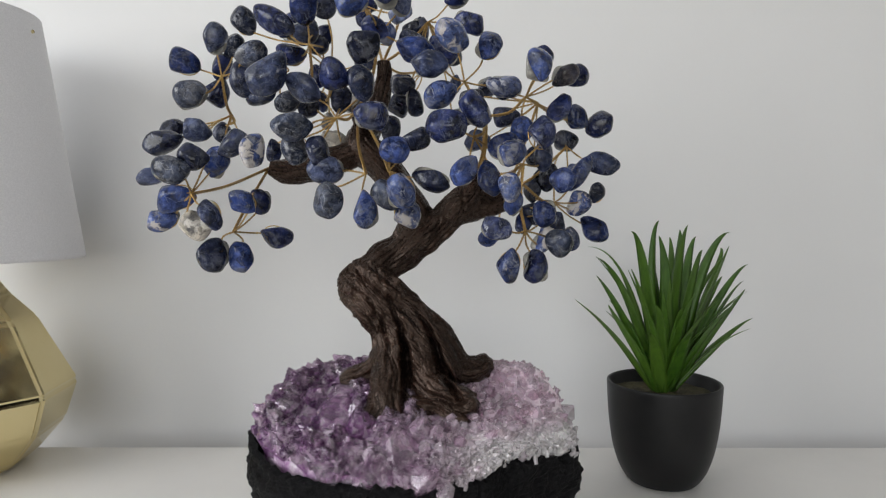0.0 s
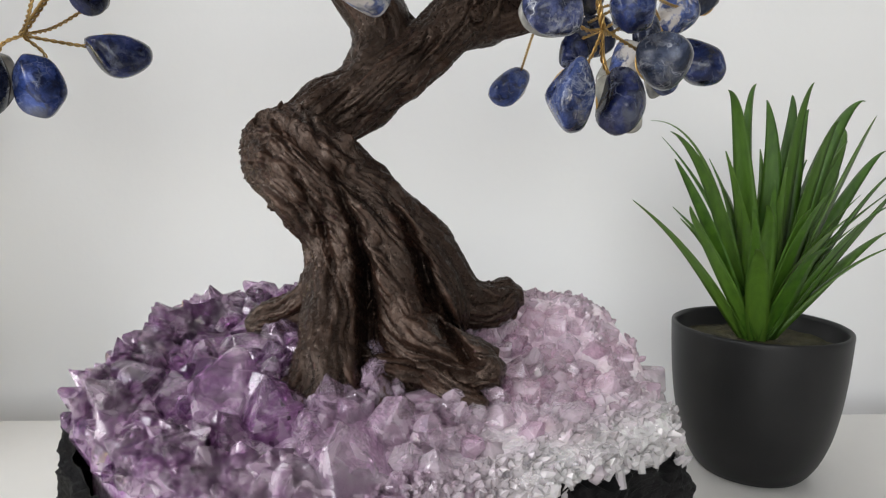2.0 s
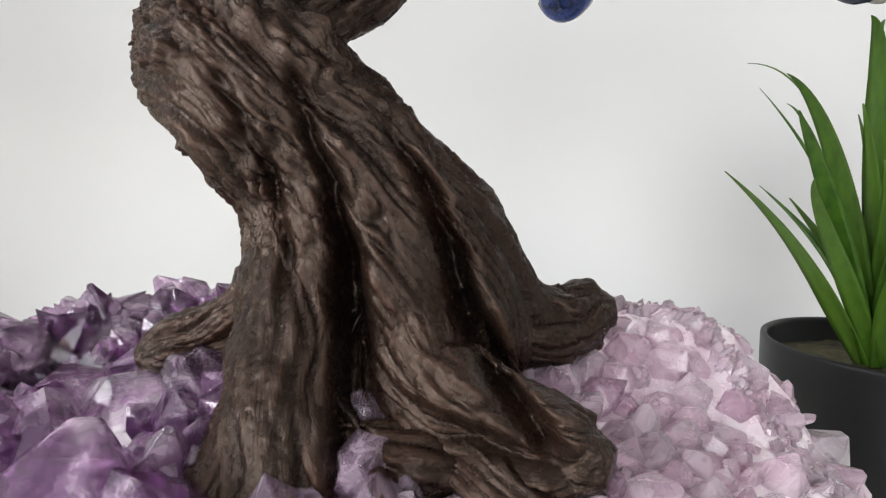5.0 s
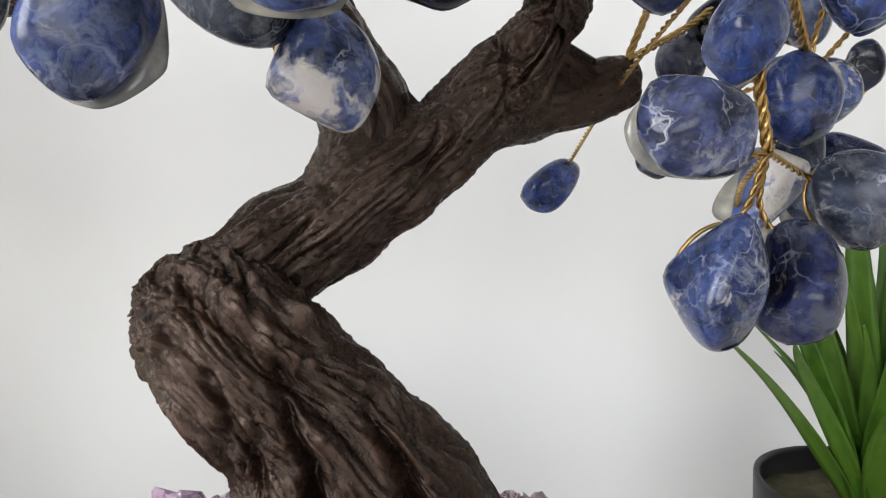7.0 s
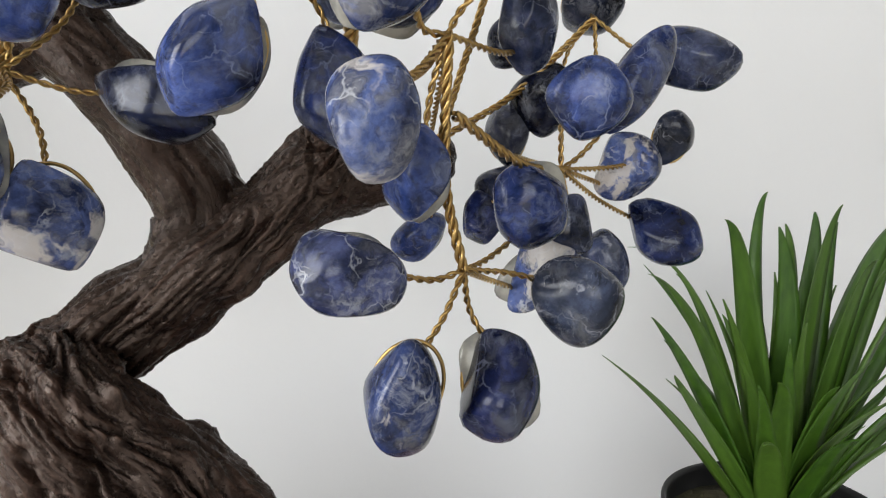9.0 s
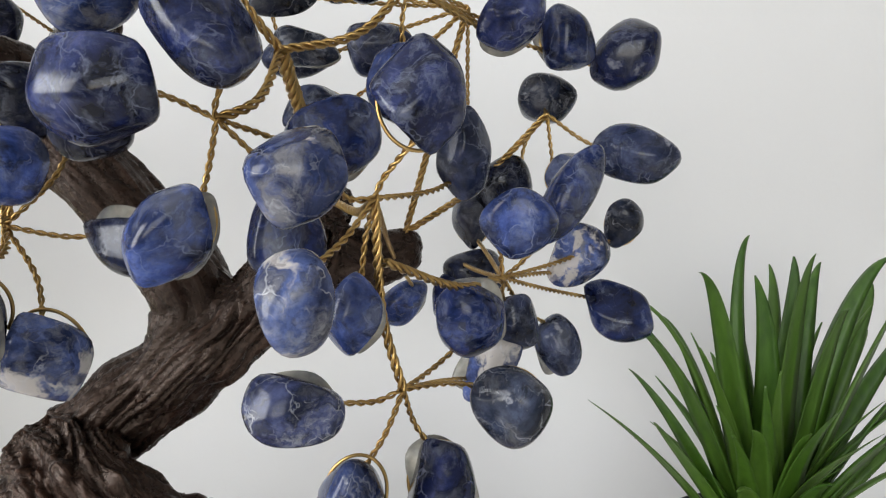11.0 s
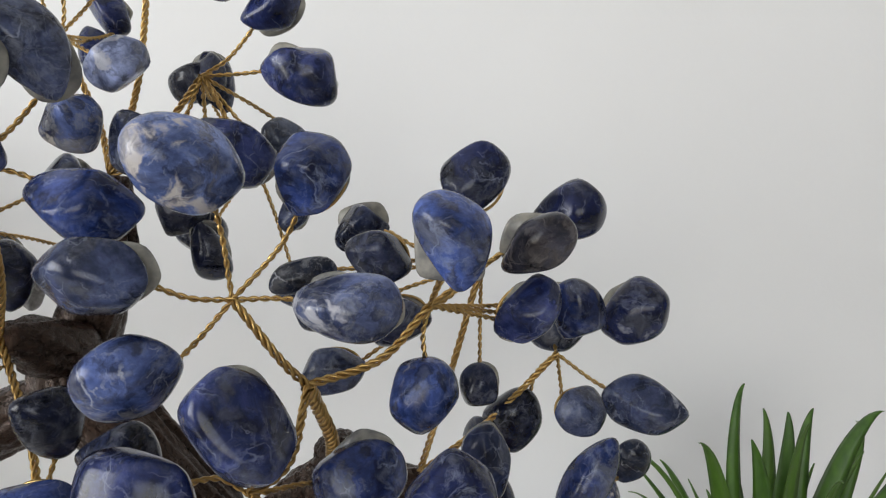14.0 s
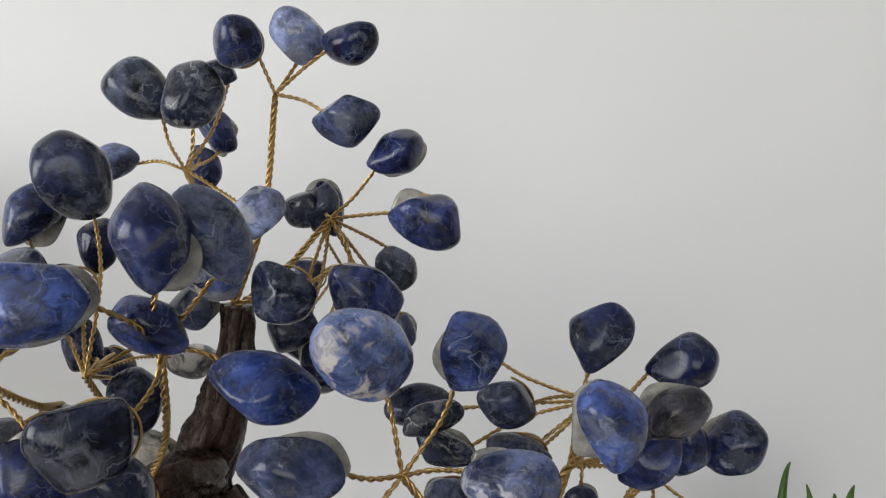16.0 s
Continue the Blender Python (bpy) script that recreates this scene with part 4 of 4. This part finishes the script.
spray((0.061, 0.452, 0.266), (0.088, 0.488, 0.255), [
    (0.092, 0.477, 0.271, 9.1, 8.4, 18, 'blue'),
    (0.107, 0.491, 0.277, 14.4, 6.0, 60, 'blue'),
    (0.130, 0.531, 0.264, 8.0, 6.3, 78, 'grey'),
    (0.113, 0.522, 0.255, 10.9, 9.1, 48, 'white'),
    (0.127, 0.529, 0.235, 12.9, 9.0, -35, 'blue'),
    (0.092, 0.497, 0.240, 8.5, 6.1, 98, 'slate'),
    (0.106, 0.516, 0.228, 9.3, 7.1, 93, 'slate'),
    (0.081, 0.537, 0.248, 10.6, 9.1, -32, 'dark'),
    (0.072, 0.535, 0.240, 8.3, 6.5, 100, 'navy'),
    (0.080, 0.541, 0.266, 9.7, 7.0, 95, 'dark')])
spray((0.060, 0.449, 0.280), (0.063, 0.458, 0.235), [
    (0.042, 0.441, 0.237, 9.9, 7.5, -5, 'veined'),
    (0.051, 0.448, 0.212, 11.3, 8.1, 68, 'light'),
    (0.071, 0.457, 0.211, 11.2, 8.8, 95, 'navy'),
    (0.088, 0.468, 0.227, 9.7, 9.2, -30, 'grey'),
    (0.079, 0.475, 0.247, 9.5, 8.2, 90, 'blue'),
    (0.083, 0.496, 0.228, 11.0, 6.7, 55, 'white')])
spray((0.035, 0.508, 0.279), (0.060, 0.449, 0.280), [
    (0.071, 0.440, 0.300, 11.0, 8.9, 93, 'navy'),
    (0.079, 0.481, 0.289, 11.3, 6.7, 78, 'slate'),
    (0.050, 0.426, 0.286, 8.5, 8.9, 3, 'light'),
    (0.048, 0.425, 0.264, 8.7, 8.1, 60, 'white'),
    (0.054, 0.450, 0.255, 8.9, 6.1, 80, 'blue'),
    (0.050, 0.582, 0.229, 11.5, 7.6, 46, 'blue')])
spray((-0.056, 0.496, 0.324), (-0.031, 0.463, 0.276), [
    (-0.002, 0.467, 0.270, 13.5, 7.4, -18, 'dark'),
    (-0.018, 0.452, 0.247, 10.7, 9.1, 100, 'white'),
    (-0.021, 0.427, 0.261, 10.6, 9.6, 80, 'light'),
    (-0.032, 0.446, 0.259, 9.7, 10.3, 80, 'grey'),
    (-0.027, 0.457, 0.290, 10.0, 8.6, 5, 'blue'),
    (-0.031, 0.476, 0.306, 9.5, 7.5, 90, 'dark'),
    (-0.013, 0.472, 0.298, 10.0, 8.0, 15, 'dark')])
spray((-0.056, 0.496, 0.324), (-0.045, 0.446, 0.273), [
    (-0.068, 0.432, 0.255, 11.6, 9.8, 95, 'grey'),
    (-0.043, 0.424, 0.249, 12.0, 7.3, 93, 'blue'),
    (-0.073, 0.452, 0.276, 11.3, 9.1, 0, 'slate')])
spray((-0.126, 0.514, 0.281), (-0.163, 0.452, 0.259), [
    (-0.179, 0.458, 0.276, 11.8, 10.0, -30, 'grey'),
    (-0.208, 0.496, 0.273, 9.5, 7.4, -10, 'slate'),
    (-0.179, 0.468, 0.257, 13.0, 9.5, 10, 'blue'),
    (-0.192, 0.476, 0.241, 10.2, 7.8, 10, 'white'),
    (-0.164, 0.462, 0.238, 11.9, 10.0, -10, 'cream'),
    (-0.147, 0.438, 0.245, 9.9, 7.2, 95, 'slate'),
    (-0.164, 0.461, 0.284, 10.3, 8.8, -10, 'dark'),
    (-0.161, 0.497, 0.284, 10.7, 8.6, 60, 'blue')])
spray((-0.126, 0.514, 0.281), (-0.144, 0.482, 0.233), [
    (-0.130, 0.456, 0.254, 9.9, 7.8, -35, 'blue'),
    (-0.131, 0.506, 0.255, 9.3, 7.6, 80, 'navy'),
    (-0.117, 0.497, 0.229, 11.4, 8.5, -25, 'navy'),
    (-0.157, 0.476, 0.217, 11.7, 10.5, 60, 'dark'),
    (-0.139, 0.482, 0.215, 11.1, 8.1, 100, 'blue')])
spray((-0.155, 0.525, 0.318), (-0.157, 0.522, 0.322), [
    (-0.199, 0.515, 0.311, 9.8, 6.8, 15, 'dark'),
    (-0.200, 0.499, 0.299, 14.8, 8.7, 15, 'dark'),
    (-0.173, 0.495, 0.307, 9.8, 8.2, 0, 'slate'),
    (-0.174, 0.555, 0.313, 8.3, 7.4, 90, 'dark'),
    (-0.145, 0.485, 0.296, 12.4, 8.8, 25, 'slate'),
    (-0.125, 0.462, 0.289, 12.2, 8.0, 78, 'white')])
spray((-0.041, 0.538, 0.366), (-0.005, 0.531, 0.397), [
    (0.017, 0.536, 0.418, 9.5, 7.3, 17, 'navy'),
    (0.027, 0.528, 0.396, 11.8, 8.1, -16, 'navy'),
    (0.006, 0.522, 0.373, 12.2, 10.5, 119, 'navy'),
    (0.015, 0.551, 0.376, 8.1, 7.5, 89, 'grey'),
    (-0.017, 0.512, 0.376, 9.6, 9.6, -1, 'slate'),
    (-0.018, 0.556, 0.398, 8.7, 7.1, -1, 'dark'),
    (-0.010, 0.559, 0.398, 10.2, 5.2, 94, 'navy'),
    (-0.025, 0.556, 0.352, 9.2, 7.3, 9, 'dark'),
    (0.017, 0.549, 0.352, 7.7, 5.1, 79, 'slate'),
    (0.022, 0.546, 0.325, 11.9, 7.8, -9, 'dark')])
spray((-0.041, 0.538, 0.366), (-0.024, 0.545, 0.439), [
    (-0.035, 0.541, 0.456, 8.6, 8.6, -21, 'navy'),
    (-0.015, 0.546, 0.458, 8.7, 8.6, 79, 'pale'),
    (0.003, 0.538, 0.454, 8.9, 7.5, -16, 'navy'),
    (0.001, 0.534, 0.429, 10.6, 8.2, -11, 'slate')])
spray((-0.041, 0.538, 0.366), (-0.057, 0.545, 0.414), [
    (-0.072, 0.548, 0.441, 11.3, 9.5, -51, 'grey'),
    (-0.048, 0.533, 0.438, 11.0, 8.8, 71, 'grey'),
    (-0.057, 0.581, 0.428, 9.4, 7.2, 109, 'navy'),
    (-0.088, 0.560, 0.417, 7.8, 7.2, -1, 'pale'),
    (-0.061, 0.575, 0.414, 8.5, 6.5, 109, 'navy'),
    (-0.026, 0.520, 0.400, 8.0, 8.5, -20, 'pale'),
    (-0.038, 0.511, 0.382, 8.6, 8.2, 10, 'white'),
    (-0.050, 0.564, 0.449, 7.2, 5.1, -21, 'navy')])
spray((-0.085, 0.530, 0.335), (-0.077, 0.505, 0.353), [
    (-0.087, 0.528, 0.413, 14.2, 10.4, 94, 'dark'),
    (-0.118, 0.552, 0.399, 12.5, 9.5, 59, 'navy'),
    (-0.088, 0.540, 0.388, 9.4, 6.3, 84, 'navy'),
    (-0.093, 0.534, 0.355, 9.1, 6.0, 89, 'navy'),
    (-0.093, 0.554, 0.339, 9.0, 5.8, 99, 'navy'),
    (-0.089, 0.563, 0.324, 7.3, 4.6, 79, 'cream'),
    (-0.055, 0.535, 0.367, 8.8, 7.6, -1, 'slate'),
    (-0.069, 0.565, 0.338, 9.9, 6.8, -11, 'cream')])
spray((-0.041, 0.538, 0.366), (-0.011, 0.590, 0.371), [
    (-0.030, 0.607, 0.363, 9.5, 9.0, 0, 'dark'),
    (-0.031, 0.587, 0.342, 10.7, 9.2, 80, 'dark'),
    (-0.016, 0.553, 0.338, 11.0, 6.9, 92, 'dark'),
    (-0.013, 0.556, 0.399, 9.2, 6.9, 70, 'dark')])

# ---- potted plant ----
pot_thing = thing("potted_plant", (0.222, 0.633, -0.008), "green artificial aloe-like plant in a smooth black pot", "potted plant")
LIFT = 0.0075
outer = [(0.0, 0.0), (0.028, 0.0), (0.0325, 0.0012), (0.0365, 0.0055), (0.0415, 0.014), (0.0462, 0.027), (0.0494, 0.042), (0.0515, 0.058), (0.0527, 0.074), (0.0534, 0.0870)]
lip = [(0.0531, 0.0882), (0.0520, 0.0888), (0.0507, 0.0880), (0.0500, 0.0860), (0.0485, 0.066), (0.0, 0.066)]
pv, pf = lathe(spline([(r, z, 0) for r, z in [(r, z * (1 + LIFT / 0.087)) for r, z in outer]], 4)[:, :2].tolist() + [(r, z + LIFT) for r, z in lip], 96, False)
part("pot", mesh_of("pot", pv, pf), POT, pot_thing, "smooth matt black pot")
sv, sf = [], []
for i in range(16):
    for k in range(64):
        a, r = 2 * math.pi * k / 64, 0.0497 * i / 15
        x, y = r * math.cos(a), r * math.sin(a)
        sv.append((x, y, 0.0765 + LIFT + 0.0022 * noise.noise((x * 90, y * 90, 0)) + 0.002 * noise.noise((x * 260, y * 260, 4)) + 0.004 * max(0, 1 - r / 0.016)))
for i in range(15):
    for k in range(64):
        j = (k + 1) % 64
        sf.append((i * 64 + k, (i + 1) * 64 + k, (i + 1) * 64 + j, i * 64 + j))
part("soil", mesh_of("soil", sv, sf), SOIL, pot_thing, "brown-green moulded soil")
leaf_rng = random.Random(3)


def blade(tip, mid, width):
    """A fleshy pointed leaf from the heart of the plant past mid to its tip, channelled on its inner face."""
    tip, mid = Vector(tip), Vector(mid)
    h = Vector((tip.x, tip.y, 0.0))
    root = Vector((0, 0, 0.078 + LIFT)) + h * 0.10
    root.x = max(-0.012, min(0.014, root.x))
    pull = mid * 2 - (root + tip) / 2
    across = Vector((-h.y, h.x, 0)) / max(h.length, 1e-6) * min(1.0, h.length / 0.03) + Vector((math.copysign(1.0, -h.y), 0.0, 0.0)) * 0.55
    v, f, rows = [], [], 22
    for i in range(rows):
        t = i / (rows - 1)
        at = root * (1 - t) ** 2 + pull * (2 * t * (1 - t)) + tip * t * t
        way = ((pull - root) * (1 - t) + (tip - pull) * t).normalized()
        side = (across - way * across.dot(way)).normalized()
        out = way.cross(side)
        w = 0.80 * width * (0.62 + 0.38 * math.sin(min(1, t / 0.35) * math.pi / 2)) * (1 - max(0, (t - 0.15) / 0.85) ** 1.35) + 0.0004
        at = at + side * (0.0012 * math.sin(t * 5 + tip.x * 90))
        for k, dip in ((-1, 0.0), (-0.5, 0.16), (0, 0.26), (0.5, 0.16), (1, 0.0), (0.5, 0.36), (0, 0.5), (-0.5, 0.36)):
            v.append(at + side * (k * w) + out * (dip * w))
    for i in range(rows - 1):
        for k in range(8):
            j = (k + 1) % 8
            f.append((i * 8 + k, i * 8 + j, (i + 1) * 8 + j, (i + 1) * 8 + k))
    f.append(tuple((rows - 1) * 8 + k for k in range(8)))
    part("leaf", mesh_of("leaf", v, f), LEAF, pot_thing)


blade((-0.088, -0.005, 0.175), (-0.048, -0.003, 0.137), 0.0070)
blade((-0.073, 0.012, 0.224), (-0.035, 0.007, 0.190), 0.0050)
blade((-0.072, -0.020, 0.216), (-0.043, -0.011, 0.181), 0.0070)
blade((-0.074, -0.035, 0.200), (-0.049, -0.019, 0.164), 0.0065)
blade((-0.062, -0.030, 0.173), (-0.043, -0.016, 0.146), 0.0060)
blade((-0.042, 0.030, 0.208), (-0.028, 0.017, 0.175), 0.0070)
blade((-0.041, -0.020, 0.240), (-0.023, -0.011, 0.200), 0.0090)
blade((0.001, 0.030, 0.250), (-0.008, 0.016, 0.206), 0.0060)
blade((-0.010, -0.010, 0.236), (-0.003, -0.005, 0.186), 0.0095)
blade((0.015, 0.035, 0.233), (0.010, 0.019, 0.189), 0.0070)
blade((0.016, 0.010, 0.241), (0.011, 0.005, 0.196), 0.0080)
blade((0.014, -0.015, 0.246), (0.009, -0.008, 0.200), 0.0090)
blade((0.040, 0.030, 0.234), (0.024, 0.016, 0.192), 0.0085)
blade((0.021, -0.030, 0.223), (0.019, -0.016, 0.190), 0.0080)
blade((0.066, 0.015, 0.238), (0.040, 0.008, 0.204), 0.0090)
blade((0.067, 0.040, 0.222), (0.054, 0.022, 0.189), 0.0060)
blade((0.051, -0.020, 0.227), (0.038, -0.011, 0.184), 0.0080)
blade((0.088, 0.020, 0.207), (0.055, 0.011, 0.175), 0.0070)
blade((0.063, -0.025, 0.195), (0.044, -0.014, 0.163), 0.0080)
blade((0.058, -0.040, 0.189), (0.046, -0.022, 0.159), 0.0070)
blade((0.072, 0.045, 0.193), (0.047, 0.025, 0.163), 0.0070)
blade((0.092, 0.016, 0.154), (0.055, 0.009, 0.132), 0.0070)
blade((0.075, -0.015, 0.149), (0.043, -0.008, 0.127), 0.0070)
blade((-0.035, -0.052, 0.151), (-0.018, -0.029, 0.133), 0.0090)
blade((0.009, -0.050, 0.152), (0.007, -0.027, 0.131), 0.0100)
blade((0.001, -0.045, 0.173), (0.002, -0.025, 0.146), 0.0090)
blade((-0.026, -0.045, 0.175), (-0.013, -0.025, 0.149), 0.0080)
blade((-0.014, 0.040, 0.184), (-0.008, 0.022, 0.155), 0.0070)
blade((0.046, -0.045, 0.175), (0.032, -0.025, 0.149), 0.0075)
# more leaves between them, towards the front and the sides
for k in range(14):
    a, r = -2.95 + k * 0.21 + leaf_rng.uniform(-0.06, 0.06), leaf_rng.uniform(0.040, 0.075)
    z = leaf_rng.uniform(0.140, 0.205)
    blade((r * math.cos(a), 0.75 * r * math.sin(a), z), (0.42 * r * math.cos(a), 0.32 * r * math.sin(a), 0.085 + 0.54 * (z - 0.085)), leaf_rng.uniform(0.0065, 0.0085))
# the shorter leaves of the back and the heart
for k in range(9):
    a, r = 0.35 + k * 0.31, leaf_rng.uniform(0.035, 0.07)
    z = leaf_rng.uniform(0.165, 0.215)
    blade((r * math.cos(a), r * math.sin(a), z), (0.40 * r * math.cos(a), 0.40 * r * math.sin(a), 0.08 + 0.56 * (z - 0.08)), leaf_rng.uniform(0.0065, 0.0085))
# ---- table lamp ----
lamp = thing("table_lamp", (-0.474, 0.66, -0.008), "table lamp with faceted gold base and white shade", "table lamp")
facets = [(0.0, 0.0), (0.056, 0.0), (0.070, 0.009), (0.096, 0.039), (0.108, 0.078), (0.072, 0.148), (0.048, 0.174), (0.038, 0.190), (0.016, 0.198), (0.013, 0.210)]
bm = bmesh.new()
lv, lf = lathe(facets, 8, False)
made = [bm.verts.new(v) for v in lv]
for q in lf:
    try:
        bm.faces.new([made[i] for i in q])
    except ValueError:
        pass
bmesh.ops.remove_doubles(bm, verts=bm.verts, dist=0.0004)
bmesh.ops.recalc_face_normals(bm, faces=bm.faces)
bmesh.ops.bevel(bm, geom=[e for e in bm.edges if len(e.link_faces) == 2 and e.calc_face_angle(0) > 0.15], offset=0.0035, segments=3, affect="EDGES")
base = part("lamp_base", from_bm("lamp_base", bm, False), GOLD, lamp, "glossy gold faceted ceramic base")
base.rotation_euler = (0, 0, radians(30))
shade_profile = [(0.1150, 0.2095), (0.1170, 0.2090), (0.1170, 0.2120), (0.0815, 0.4480), (0.0795, 0.4480), (0.0820, 0.442), (0.1150, 0.2125)]
hv, hf = lathe(shade_profile, 128, False)
part("shade", mesh_of("shade", hv, hf), FABRIC, lamp, "white fabric cone shade")
rod_v, rod_f = lathe([(0.006, 0.19), (0.006, 0.40), (0.0, 0.402)], 20)
part("lamp_rod", mesh_of("lamp_rod", rod_v, rod_f), GOLD, lamp)
for k in range(3):
    a = k * 2 * math.pi / 3
    spoke_v, spoke_f = [], []
    wire_tube(spoke_v, spoke_f, np.array([(0, 0, 0.400), (0.05 * math.cos(a), 0.05 * math.sin(a), 0.412), (0.086 * math.cos(a), 0.086 * math.sin(a), 0.430)]), 0.0016, 8)
    part("spoke", mesh_of("spoke", spoke_v, spoke_f), GOLD, lamp)
